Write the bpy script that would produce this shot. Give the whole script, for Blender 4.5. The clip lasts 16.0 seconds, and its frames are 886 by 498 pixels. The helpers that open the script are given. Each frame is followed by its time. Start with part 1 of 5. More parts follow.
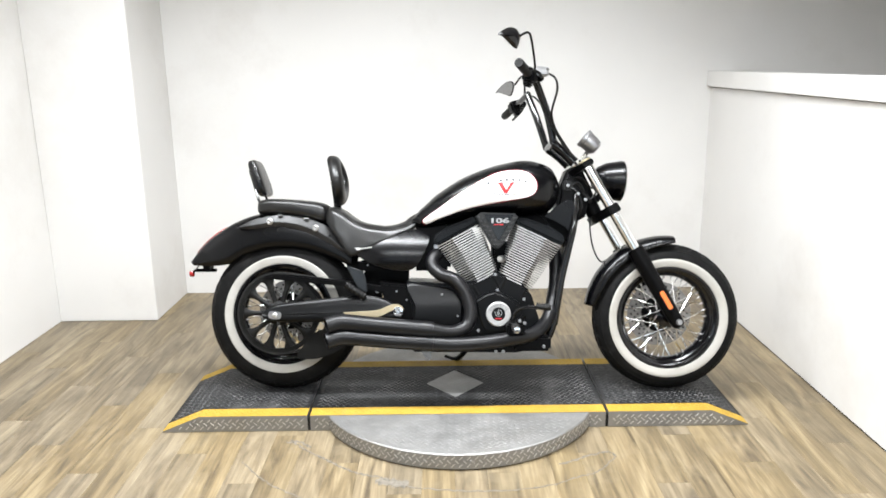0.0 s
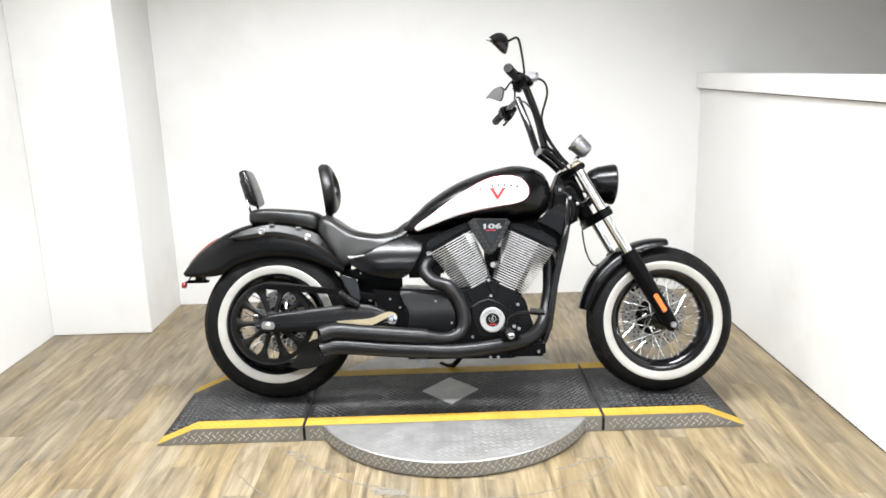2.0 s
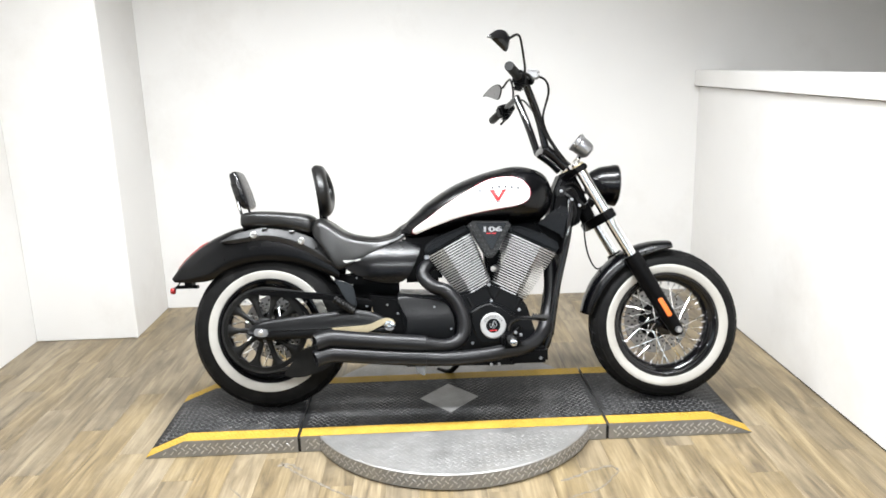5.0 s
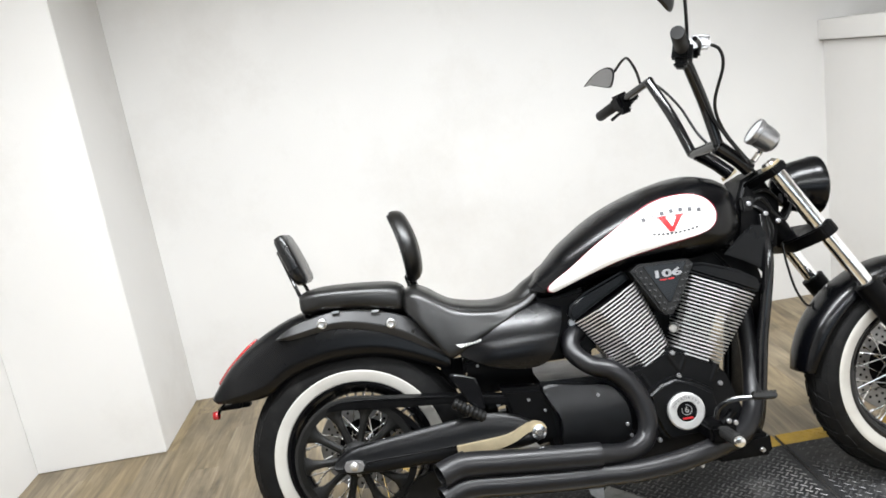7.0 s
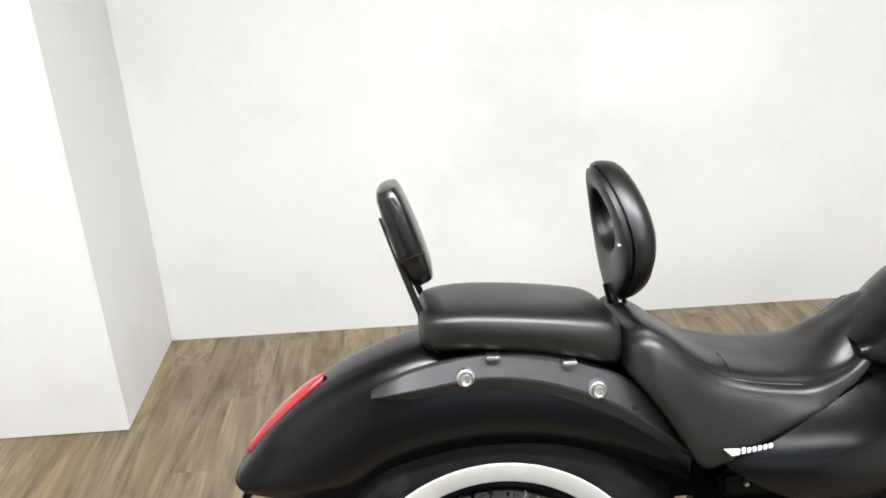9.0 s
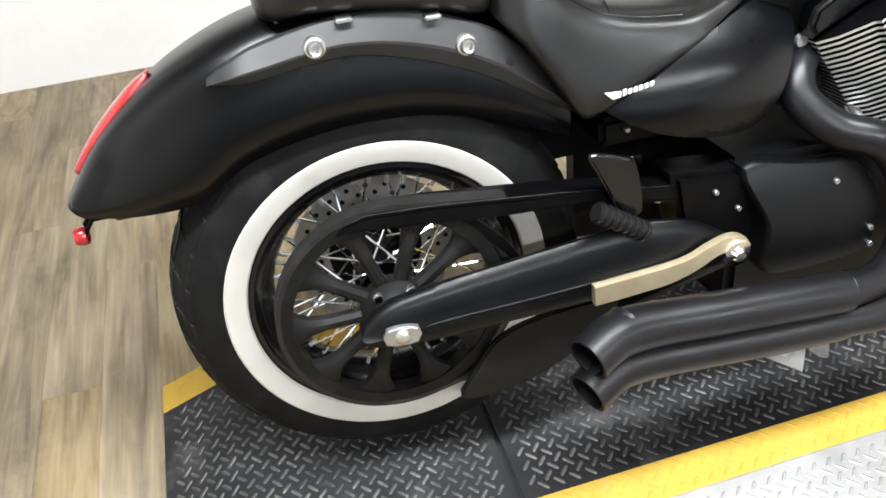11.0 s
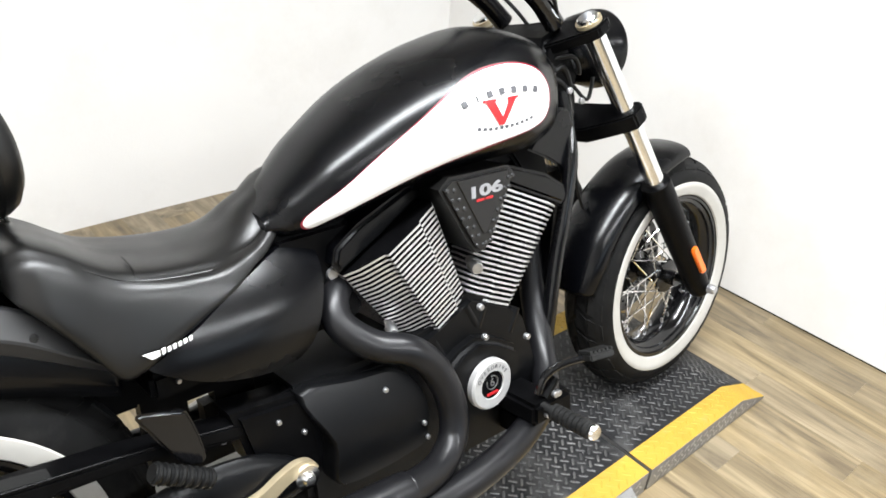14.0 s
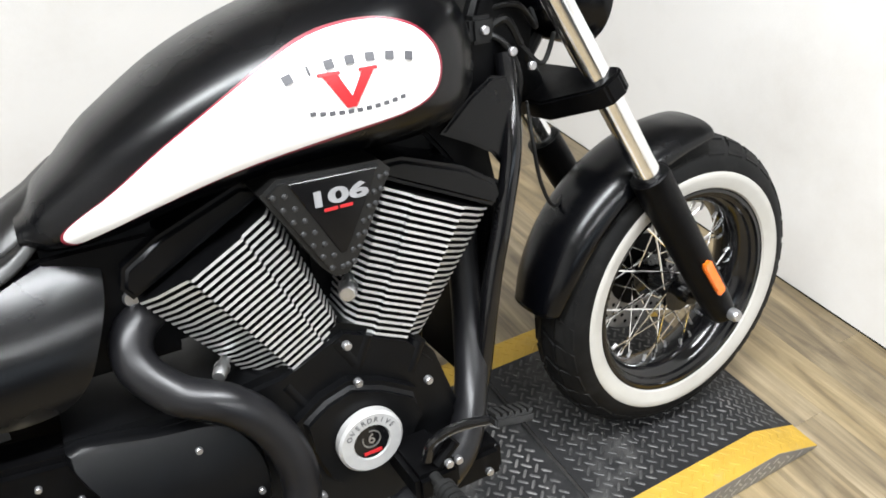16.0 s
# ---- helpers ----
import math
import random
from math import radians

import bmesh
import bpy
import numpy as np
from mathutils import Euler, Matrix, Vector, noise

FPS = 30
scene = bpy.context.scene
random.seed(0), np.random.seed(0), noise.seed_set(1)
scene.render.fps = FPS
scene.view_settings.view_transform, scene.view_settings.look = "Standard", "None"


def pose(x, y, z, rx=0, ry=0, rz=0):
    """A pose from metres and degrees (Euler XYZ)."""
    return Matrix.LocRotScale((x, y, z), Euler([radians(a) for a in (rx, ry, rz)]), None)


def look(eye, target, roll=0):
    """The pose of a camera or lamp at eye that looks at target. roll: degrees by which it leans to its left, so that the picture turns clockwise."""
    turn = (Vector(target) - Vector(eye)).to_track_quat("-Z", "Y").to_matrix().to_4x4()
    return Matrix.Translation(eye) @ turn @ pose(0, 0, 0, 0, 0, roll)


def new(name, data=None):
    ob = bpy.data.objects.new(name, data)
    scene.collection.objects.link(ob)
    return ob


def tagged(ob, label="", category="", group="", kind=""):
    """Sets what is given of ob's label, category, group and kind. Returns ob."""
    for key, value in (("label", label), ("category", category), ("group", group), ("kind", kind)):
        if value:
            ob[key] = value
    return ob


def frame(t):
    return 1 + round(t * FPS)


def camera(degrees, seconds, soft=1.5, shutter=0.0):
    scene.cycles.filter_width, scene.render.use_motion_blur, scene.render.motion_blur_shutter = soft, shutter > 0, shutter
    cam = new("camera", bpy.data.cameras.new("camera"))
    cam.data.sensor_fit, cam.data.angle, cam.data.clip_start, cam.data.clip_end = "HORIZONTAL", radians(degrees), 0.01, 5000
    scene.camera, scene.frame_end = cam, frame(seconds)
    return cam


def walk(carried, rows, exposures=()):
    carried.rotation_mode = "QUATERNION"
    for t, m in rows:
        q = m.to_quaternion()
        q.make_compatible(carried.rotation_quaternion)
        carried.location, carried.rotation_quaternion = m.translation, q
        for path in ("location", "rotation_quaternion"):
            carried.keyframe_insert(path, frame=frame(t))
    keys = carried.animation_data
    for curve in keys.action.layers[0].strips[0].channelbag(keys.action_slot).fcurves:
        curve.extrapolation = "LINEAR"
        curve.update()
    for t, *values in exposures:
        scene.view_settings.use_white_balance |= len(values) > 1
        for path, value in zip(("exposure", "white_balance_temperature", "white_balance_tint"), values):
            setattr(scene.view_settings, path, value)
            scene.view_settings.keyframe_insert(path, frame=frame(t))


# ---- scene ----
cam = camera(60.5, 16.0, soft=1.7)
PATH = [
    (0, (-0.143, -3.071, 1.446), (-0.139, -1.129, 0.966), -0.7),
    (0.5, (-0.146, -3.069, 1.441), (-0.144, -1.123, 0.98), -0.5),
    (1, (-0.145, -3.067, 1.443), (-0.135, -1.121, 0.983), -1.2),
    (1.5, (-0.137, -3.067, 1.442), (-0.127, -1.12, 0.983), -1.4),
    (2, (-0.131, -3.063, 1.447), (-0.115, -1.118, 0.982), -1.7),
    (2.5, (-0.122, -3.057, 1.449), (-0.106, -1.111, 0.985), -2.3),
    (3, (-0.126, -3.053, 1.451), (-0.082, -1.106, 0.994), -2.3),
    (3.2, (-0.112, -3.055, 1.447), (-0.096, -1.108, 0.992), -2.2),
    (5.3, (-0.218, -2.905, 1.462), (-0.158, -0.964, 0.984), -1.8),
    (5.5, (-0.248, -2.841, 1.482), (-0.198, -0.9, 1.004), -2.4),
    (6, (-0.311, -2.623, 1.443), (-0.362, -0.689, 0.935), -2.6),
    (6.5, (-0.371, -2.282, 1.478), (-0.582, -0.352, 0.997), -6.4),
    (7, (-0.565, -1.978, 1.461), (-0.502, -0.037, 0.985), -9.1),
    (7.5, (-0.727, -1.676, 1.452), (-0.666, 0.23, 0.848), -7.8),
    (8, (-0.79, -1.323, 1.461), (-0.859, 0.565, 0.803), -10.9),
    (8.5, (-0.865, -1.022, 1.394), (-0.92, 0.851, 0.695), -3.3),
    (9, (-0.965, -0.832, 1.412), (-0.838, 0.994, 0.605), -1.7),
    (9.5, (-0.953, -0.748, 1.342), (-0.863, 0.947, 0.284), -1.8),
    (9.7, (-0.951, -0.763, 1.318), (-0.852, 0.858, 0.151), -4.1),
    (11.8, (-0.938, -0.773, 1.25), (-0.307, 0.535, -0.125), 3.2),
    (12, (-0.912, -0.775, 1.255), (-0.189, 0.496, -0.109), 4.4),
    (12.5, (-0.861, -0.791, 1.259), (0.019, 0.434, -0.055), 4.6),
    (13, (-0.82, -0.812, 1.287), (0.192, 0.414, 0.073), 5.4),
    (13.5, (-0.797, -0.827, 1.345), (0.328, 0.435, 0.277), 5.3),
    (14, (-0.779, -0.832, 1.376), (0.417, 0.415, 0.371), 5.7),
    (14.5, (-0.76, -0.834, 1.386), (0.468, 0.381, 0.379), 5.4),
    (15, (-0.634, -0.829, 1.383), (0.503, 0.47, 0.373), 0.9),
    (15.5, (-0.381, -0.85, 1.372), (0.651, 0.521, 0.346), 1.1),
    (16, (-0.217, -0.779, 1.318), (0.631, 0.604, 0.148), 2.0),
]
walk(cam, [(t, look(eye, target, roll)) for t, eye, target, roll in PATH],
     exposures=((0.0, 0.02), (1.5, 0.07), (2.6, 0.16), (5.5, 0.06), (6.5, -0.04), (7.5, -0.17), (8.7, -0.17), (9.5, -0.01), (12.0, 0.16), (14.5, 0.02), (16.0, -0.08)))


# ---- world ----
world = bpy.data.worlds.new("room_world")
scene.world = world
world.use_nodes = True
world.node_tree.nodes["Background"].inputs[0].default_value = (0.9, 0.95, 1.0, 1)
world.node_tree.nodes["Background"].inputs[1].default_value = 0.05
LAMP = 0.95


def lamp(name, x, y, z, sx, sy, watts, colour=(0.936, 0.967, 1.0)):
    data = bpy.data.lights.new(name, "AREA")
    data.shape, data.size, data.size_y, data.energy, data.color = "RECTANGLE", sx, sy, watts * LAMP, colour
    data.spread = radians(154)
    ob = new(name, data)
    ob.matrix_world = pose(x, y, z)
    return ob


CEIL = 2.75
PANELS = ((-0.4, -0.4, 1.35, 188), (0.5, -2.8, 1.8, 200))
for px, py, half_len, watts in PANELS:
    lamp("ceiling_panel_lamp", px, py, CEIL - 0.05, 2 * half_len, 0.28, watts)
# daylight in the opening of the shop window at the front of the room
WIN = (-1.9, 2.7, 1.3, 2.45)
FRONT = -6.0
daylight = lamp("window_daylight", (WIN[0] + WIN[1]) / 2, FRONT - 0.03, (WIN[2] + WIN[3]) / 2, WIN[1] - WIN[0], WIN[3] - WIN[2], 36, (0.78, 0.9, 1.0))
daylight.matrix_world = pose((WIN[0] + WIN[1]) / 2, FRONT - 0.03, (WIN[2] + WIN[3]) / 2, 90, 0, 0)
daylight.data.spread = radians(180)


# ---- materials ----
def mat(name, colour, rough=0.5, metal=0.0, spread=0.0, scale=20.0, bump=0.0, bump_scale=200.0, coat=0.0, rough_spread=0.0,
        spec=0.5, stain=None, stain_scale=6.0, stain_at=(0.5, 0.65), random_tone=0.0):
    """Paint, metal, rubber or leather: a base colour with tone noise, a second colour in patches, uneven gloss and fine relief."""
    m = bpy.data.materials.new(name)
    m.use_nodes = True
    nt = m.node_tree
    N, L = nt.nodes, nt.links
    b = N["Principled BSDF"]
    b.inputs["Base Color"].default_value = (*colour, 1)
    b.inputs["Roughness"].default_value = rough
    b.inputs["Metallic"].default_value = metal
    b.inputs["Coat Weight"].default_value = coat
    b.inputs["Specular IOR Level"].default_value = spec
    co = N.new("ShaderNodeTexCoord")
    out = None
    if spread or stain:
        n = N.new("ShaderNodeTexNoise")
        n.inputs["Scale"].default_value, n.inputs["Detail"].default_value = scale, 5
        L.new(co.outputs["Object"], n.inputs["Vector"])
        r = N.new("ShaderNodeMapRange")
        r.inputs[1].default_value, r.inputs[2].default_value = 0.3, 0.7
        r.inputs[3].default_value, r.inputs[4].default_value = 1 - spread, 1 + spread
        L.new(n.outputs[0], r.inputs[0])
        mix = N.new("ShaderNodeMix")
        mix.data_type, mix.blend_type = "RGBA", "MULTIPLY"
        mix.inputs[0].default_value = 1
        mix.inputs[6].default_value = (*colour, 1)
        L.new(r.outputs[0], mix.inputs[7])
        out = mix.outputs[2]
    if stain:
        n2 = N.new("ShaderNodeTexNoise")
        n2.inputs["Scale"].default_value, n2.inputs["Detail"].default_value, n2.inputs["Roughness"].default_value = stain_scale, 8, 0.7
        L.new(co.outputs["Object"], n2.inputs["Vector"])
        r2 = N.new("ShaderNodeMapRange")
        r2.inputs[1].default_value, r2.inputs[2].default_value = stain_at
        L.new(n2.outputs[0], r2.inputs[0])
        mix2 = N.new("ShaderNodeMix")
        mix2.data_type = "RGBA"
        mix2.inputs[7].default_value = (*stain, 1)
        L.new(r2.outputs[0], mix2.inputs[0])
        L.new(out, mix2.inputs[6])
        out = mix2.outputs[2]
    if random_tone:
        info = N.new("ShaderNodeObjectInfo")
        rt = N.new("ShaderNodeMapRange")
        rt.inputs[3].default_value, rt.inputs[4].default_value = 1 - random_tone, 1 + random_tone
        L.new(info.outputs["Random"], rt.inputs[0])
        mr = N.new("ShaderNodeMix")
        mr.data_type, mr.blend_type = "RGBA", "MULTIPLY"
        mr.inputs[0].default_value = 1
        mr.inputs[6].default_value = (*colour, 1)
        if out:
            L.new(out, mr.inputs[6])
        L.new(rt.outputs[0], mr.inputs[7])
        out = mr.outputs[2]
    if out:
        L.new(out, b.inputs["Base Color"])
    if rough_spread:
        n3 = N.new("ShaderNodeTexNoise")
        n3.inputs["Scale"].default_value, n3.inputs["Detail"].default_value = scale * 0.6, 6
        L.new(co.outputs["Object"], n3.inputs["Vector"])
        r3 = N.new("ShaderNodeMapRange")
        r3.inputs[1].default_value, r3.inputs[2].default_value = 0.3, 0.7
        r3.inputs[3].default_value, r3.inputs[4].default_value = max(0, rough - rough_spread), rough + rough_spread
        L.new(n3.outputs[0], r3.inputs[0])
        L.new(r3.outputs[0], b.inputs["Roughness"])
    if bump:
        n4 = N.new("ShaderNodeTexNoise")
        n4.inputs["Scale"].default_value, n4.inputs["Detail"].default_value = bump_scale, 3
        L.new(co.outputs["Object"], n4.inputs["Vector"])
        bp = N.new("ShaderNodeBump")
        bp.inputs["Strength"].default_value, bp.inputs["Distance"].default_value = bump, 0.002
        L.new(n4.outputs[0], bp.inputs["Height"])
        L.new(bp.outputs[0], b.inputs["Normal"])
    return m


def wood_mat():
    """Oak-look vinyl plank: long grain along the plank, knots and a tone of its own for each plank."""
    m = bpy.data.materials.new("oak_vinyl")
    m.use_nodes = True
    nt = m.node_tree
    N, L = nt.nodes, nt.links
    b = N["Principled BSDF"]
    co, info = N.new("ShaderNodeTexCoord"), N.new("ShaderNodeObjectInfo")
    off = N.new("ShaderNodeVectorMath")
    off.operation = "MULTIPLY_ADD"
    cmb = N.new("ShaderNodeCombineXYZ")
    for k in range(3):
        L.new(info.outputs["Random"], cmb.inputs[k])
    off.inputs[1].default_value = (37, 53, 11)
    L.new(cmb.outputs[0], off.inputs[0])
    L.new(co.outputs["Object"], off.inputs[2])

    def grain(sx, sy, scale, detail, dist):
        mp = N.new("ShaderNodeMapping")
        mp.inputs["Scale"].default_value = (sx, sy, 1)
        L.new(off.outputs[0], mp.inputs["Vector"])
        n = N.new("ShaderNodeTexNoise")
        n.inputs["Scale"].default_value, n.inputs["Detail"].default_value, n.inputs["Distortion"].default_value = scale, detail, dist
        L.new(mp.outputs[0], n.inputs["Vector"])
        return n.outputs[0]

    broad, fine = grain(11, 1.3, 1.8, 5, 1.0), grain(60, 2.5, 2.0, 6, 0.3)
    ramp = N.new("ShaderNodeValToRGB")
    e = ramp.color_ramp.elements
    e[0].position, e[0].color = 0.25, (0.066, 0.0495, 0.03, 1)
    e[1].position, e[1].color = 0.75, (0.275, 0.221, 0.137, 1)
    e2 = ramp.color_ramp.elements.new(0.5)
    e2.color = (0.174, 0.134, 0.079, 1)
    L.new(broad, ramp.inputs[0])
    fr = N.new("ShaderNodeMapRange")
    fr.inputs[1].default_value, fr.inputs[2].default_value, fr.inputs[3].default_value, fr.inputs[4].default_value = 0.3, 0.7, 0.78, 1.15
    L.new(fine, fr.inputs[0])
    m1 = N.new("ShaderNodeMix")
    m1.data_type, m1.blend_type = "RGBA", "MULTIPLY"
    m1.inputs[0].default_value = 1
    L.new(ramp.outputs[0], m1.inputs[6])
    L.new(fr.outputs[0], m1.inputs[7])
    tone = N.new("ShaderNodeMapRange")
    tone.inputs[3].default_value, tone.inputs[4].default_value = 0.86, 1.12
    L.new(info.outputs["Random"], tone.inputs[0])
    m2 = N.new("ShaderNodeMix")
    m2.data_type, m2.blend_type = "RGBA", "MULTIPLY"
    m2.inputs[0].default_value = 1
    L.new(m1.outputs[2], m2.inputs[6])
    L.new(tone.outputs[0], m2.inputs[7])
    # some boards greyer, some more golden
    hue = N.new("ShaderNodeTexWhiteNoise")
    hue.noise_dimensions = "1D"
    L.new(info.outputs["Random"], hue.inputs["W"])
    sat = N.new("ShaderNodeMapRange")
    sat.inputs[3].default_value, sat.inputs[4].default_value = 0.88, 1.13
    L.new(hue.outputs["Value"], sat.inputs[0])
    hs = N.new("ShaderNodeHueSaturation")
    L.new(sat.outputs[0], hs.inputs["Saturation"])
    L.new(m2.outputs[2], hs.inputs["Color"])
    # pale worn patches across the boards
    wear = N.new("ShaderNodeTexNoise")
    wear.inputs["Scale"].default_value, wear.inputs["Detail"].default_value, wear.inputs["Roughness"].default_value = 3.5, 8, 0.72
    L.new(off.outputs[0], wear.inputs["Vector"])
    wr = N.new("ShaderNodeMapRange")
    wr.inputs[1].default_value, wr.inputs[2].default_value, wr.inputs[4].default_value = 0.5, 0.75, 0.4
    L.new(wear.outputs[0], wr.inputs[0])
    worn = N.new("ShaderNodeMix")
    worn.data_type = "RGBA"
    worn.inputs[7].default_value = (0.28, 0.235, 0.16, 1)
    L.new(wr.outputs[0], worn.inputs[0])
    L.new(hs.outputs[0], worn.inputs[6])
    L.new(worn.outputs[2], b.inputs["Base Color"])
    b.inputs["Roughness"].default_value = 0.42
    b.inputs["Specular IOR Level"].default_value = 0.42
    bp = N.new("ShaderNodeBump")
    bp.inputs["Strength"].default_value, bp.inputs["Distance"].default_value = 0.25, 0.001
    L.new(fine, bp.inputs["Height"])
    L.new(bp.outputs[0], b.inputs["Normal"])
    return m


WALL = mat("white_wall_paint", (0.7, 0.688, 0.668), 0.6, spread=0.03, scale=1.6, bump=0.2, bump_scale=160, stain=(0.62, 0.6, 0.57), stain_at=(0.5, 0.75), stain_scale=1.1)
GREYWALL = mat("dark_grey_wall_paint", (0.06, 0.06, 0.062), 0.7, spread=0.05, scale=3.0, bump=0.1, bump_scale=300)
CEILING = mat("white_ceiling_paint", (0.6, 0.595, 0.585), 0.8, spread=0.05, scale=4.0)
DIFFUSER = mat("white_diffuser", (0.8, 0.8, 0.8), 0.5, spread=0.02, scale=10)
WOOD = wood_mat()
SATIN = mat("satin_black_paint", (0.0008, 0.0009, 0.0013), 0.255, spec=0.28, spread=0.15, scale=9, rough_spread=0.03, bump=0.02, bump_scale=900)
DARK = mat("matte_black_casting", (0.0012, 0.0012, 0.0014), 0.4, spec=0.085, spread=0.25, scale=40, bump=0.15, bump_scale=700, rough_spread=0.08)
CASE = mat("black_crinkle_casing", (0.0018, 0.0019, 0.0022), 0.35, spec=0.17, spread=0.2, scale=30, rough_spread=0.06, bump=0.1, bump_scale=800)
STRUT = mat("charcoal_satin_metal", (0.015, 0.015, 0.0155), 0.42, spec=0.42, spread=0.12, scale=25, rough_spread=0.06)
GLOSS = mat("gloss_black_enamel", (0.003, 0.003, 0.0034), 0.14, spec=0.45, spread=0.1, scale=20, rough_spread=0.04)
LEATHER = mat("black_leather", (0.0022, 0.0021, 0.002), 0.37, spec=0.48, spread=0.25, scale=14, bump=0.12, bump_scale=700, rough_spread=0.06)
VINYL = mat("black_padded_vinyl", (0.0015, 0.0015, 0.0017), 0.27, spec=0.5, spread=0.2, scale=14, bump=0.1, bump_scale=500, rough_spread=0.06)
RUBBER = mat("black_rubber", (0.007, 0.007, 0.0068), 0.6, spec=0.25, stain=(0.035, 0.034, 0.032), stain_at=(0.52, 0.85), stain_scale=16, spread=0.3, scale=30, bump=0.1, bump_scale=500)
TYRE = mat("dusty_tyre_rubber", (0.005, 0.005, 0.005), 0.58, spec=0.1, spread=0.3, scale=24, bump=0.08, bump_scale=400, stain=(0.02, 0.0195, 0.0185), stain_at=(0.52, 0.85), stain_scale=10)
WHITEWALL = mat("whitewall_rubber", (0.37, 0.358, 0.33), 0.55, spread=0.05, scale=14, stain=(0.31, 0.295, 0.255), stain_at=(0.5, 0.85), stain_scale=9)
CHROME = mat("polished_chrome", (0.9, 0.9, 0.9), 0.14, 1.0, spread=0.05, scale=30, rough_spread=0.04)
ALU = mat("machined_aluminium", (0.6, 0.6, 0.6), 0.36, 1.0, spread=0.1, scale=60, rough_spread=0.08)
FIN = mat("fin_edge_aluminium", (0.5, 0.5, 0.495), 0.42, 0.6, spread=0.1, scale=50, rough_spread=0.08)
DISC = mat("brake_disc_steel", (0.3, 0.295, 0.29), 0.42, 0.9, spread=0.12, scale=40, rough_spread=0.08)
GAUGE = mat("worn_chrome", (0.42, 0.42, 0.43), 0.32, 0.9, spread=0.1, scale=30, rough_spread=0.06)
CRIMSON = mat("dark_crimson_stripe", (0.16, 0.008, 0.02), 0.35, spread=0.08, scale=40)
SCUFF = mat("grey_scuffed_vinyl", (0.15, 0.132, 0.105), 0.6, spread=0.3, scale=60, bump=0.1)
BADGE = mat("satin_badge_aluminium", (0.36, 0.357, 0.35), 0.4, 0.25, spread=0.08, scale=60, rough_spread=0.06)
PULLEY = mat("dusty_black_pulley", (0.004, 0.004, 0.0038), 0.46, spec=0.14, spread=0.3, scale=20, rough_spread=0.08, stain=(0.016, 0.0155, 0.0145), stain_at=(0.52, 0.85), stain_scale=14)
BARS = mat("bright_tread_bars", (0.5, 0.49, 0.475), 0.4, 1.0, spread=0.12, scale=18, rough_spread=0.1)
STEEL = mat("bright_tread_plate_steel", (0.27, 0.266, 0.258), 0.52, 0.75, spread=0.1, scale=18, rough_spread=0.1, stain=(0.28, 0.27, 0.255), stain_at=(0.5, 0.75), bump=0.08)
BLACKPLATE = mat("worn_black_tread_plate", (0.011, 0.011, 0.0115), 0.55, 0.0, spec=0.2, spread=0.3, scale=12, rough_spread=0.12,
                 stain=(0.09, 0.088, 0.085), stain_at=(0.54, 0.82), stain_scale=5, bump=0.1, bump_scale=300)
TREADBAR = mat("worn_tread_bars", (0.045, 0.045, 0.045), 0.45, 0.4, spread=0.4, scale=8, stain=(0.18, 0.175, 0.17), stain_at=(0.5, 0.7), stain_scale=7)
YELLOW = mat("yellow_safety_paint", (0.35, 0.22, 0.028), 0.62, spec=0.3, spread=0.1, scale=12, stain=(0.3, 0.22, 0.08), stain_at=(0.55, 0.85), stain_scale=14, bump=0.08)
EXHAUST = mat("black_ceramic_exhaust", (0.0045, 0.0045, 0.0052), 0.36, spec=0.29, spread=0.2, scale=25, rough_spread=0.06, bump=0.06, bump_scale=800)
TANKWHITE = mat("white_tank_enamel", (0.8, 0.79, 0.775), 0.35, spread=0.02, scale=10)
RED = mat("red_enamel", (0.32, 0.012, 0.015), 0.35, spread=0.08, scale=40)
AMBER = mat("amber_reflector", (0.62, 0.13, 0.01), 0.25, spread=0.08, scale=90, coat=0.6)
REDLENS = mat("red_lens", (0.26, 0.01, 0.011), 0.2, spread=0.1, scale=80, coat=0.5)
BRASS = mat("pale_brass", (0.55, 0.46, 0.3), 0.36, 0.75, spread=0.1, scale=30, rough_spread=0.06)
INK = mat("dark_grey_ink", (0.06, 0.06, 0.066), 0.5, spread=0.1, scale=40)
GREYINK = mat("silver_lettering", (0.2, 0.2, 0.205), 0.4, spread=0.15, scale=60)
WHITEINK = mat("white_lettering", (0.55, 0.55, 0.54), 0.45, spread=0.05, scale=40)
MIRROR = mat("mirror_glass", (0.4, 0.4, 0.41), 0.25, 1.0, spread=0.02, scale=10)
LENSGLASS = mat("headlight_glass", (0.75, 0.77, 0.78), 0.06, 0.6, spread=0.05, scale=60)
CABLE = mat("black_cable_sheath", (0.005, 0.005, 0.005), 0.45, spec=0.25, spread=0.2, scale=60)
MESHWHITE = mat("white_wire_mesh", (0.7, 0.7, 0.7), 0.5, spread=0.06, scale=40)


# ---- mesh helpers ----
def part(name, bm, material, parent=None, label="", sharp=35):
    me = bpy.data.meshes.new(name)
    bmesh.ops.recalc_face_normals(bm, faces=bm.faces)
    bm.to_mesh(me)
    bm.free()
    for m in material if isinstance(material, (list, tuple)) else (material,):
        me.materials.append(m)
    me.polygons.foreach_set("use_smooth", [True] * len(me.polygons))
    me.set_sharp_from_angle(angle=radians(sharp))
    ob = new(name, me)
    if parent:
        ob.parent = parent
    if label:
        ob["label"] = label
    return ob


def again(ob, parent, m=None):
    """Another object on the same mesh."""
    o = new(ob.name.split(".")[0], ob.data)
    o.parent = parent
    if m is not None:
        o.matrix_basis = m
    return o


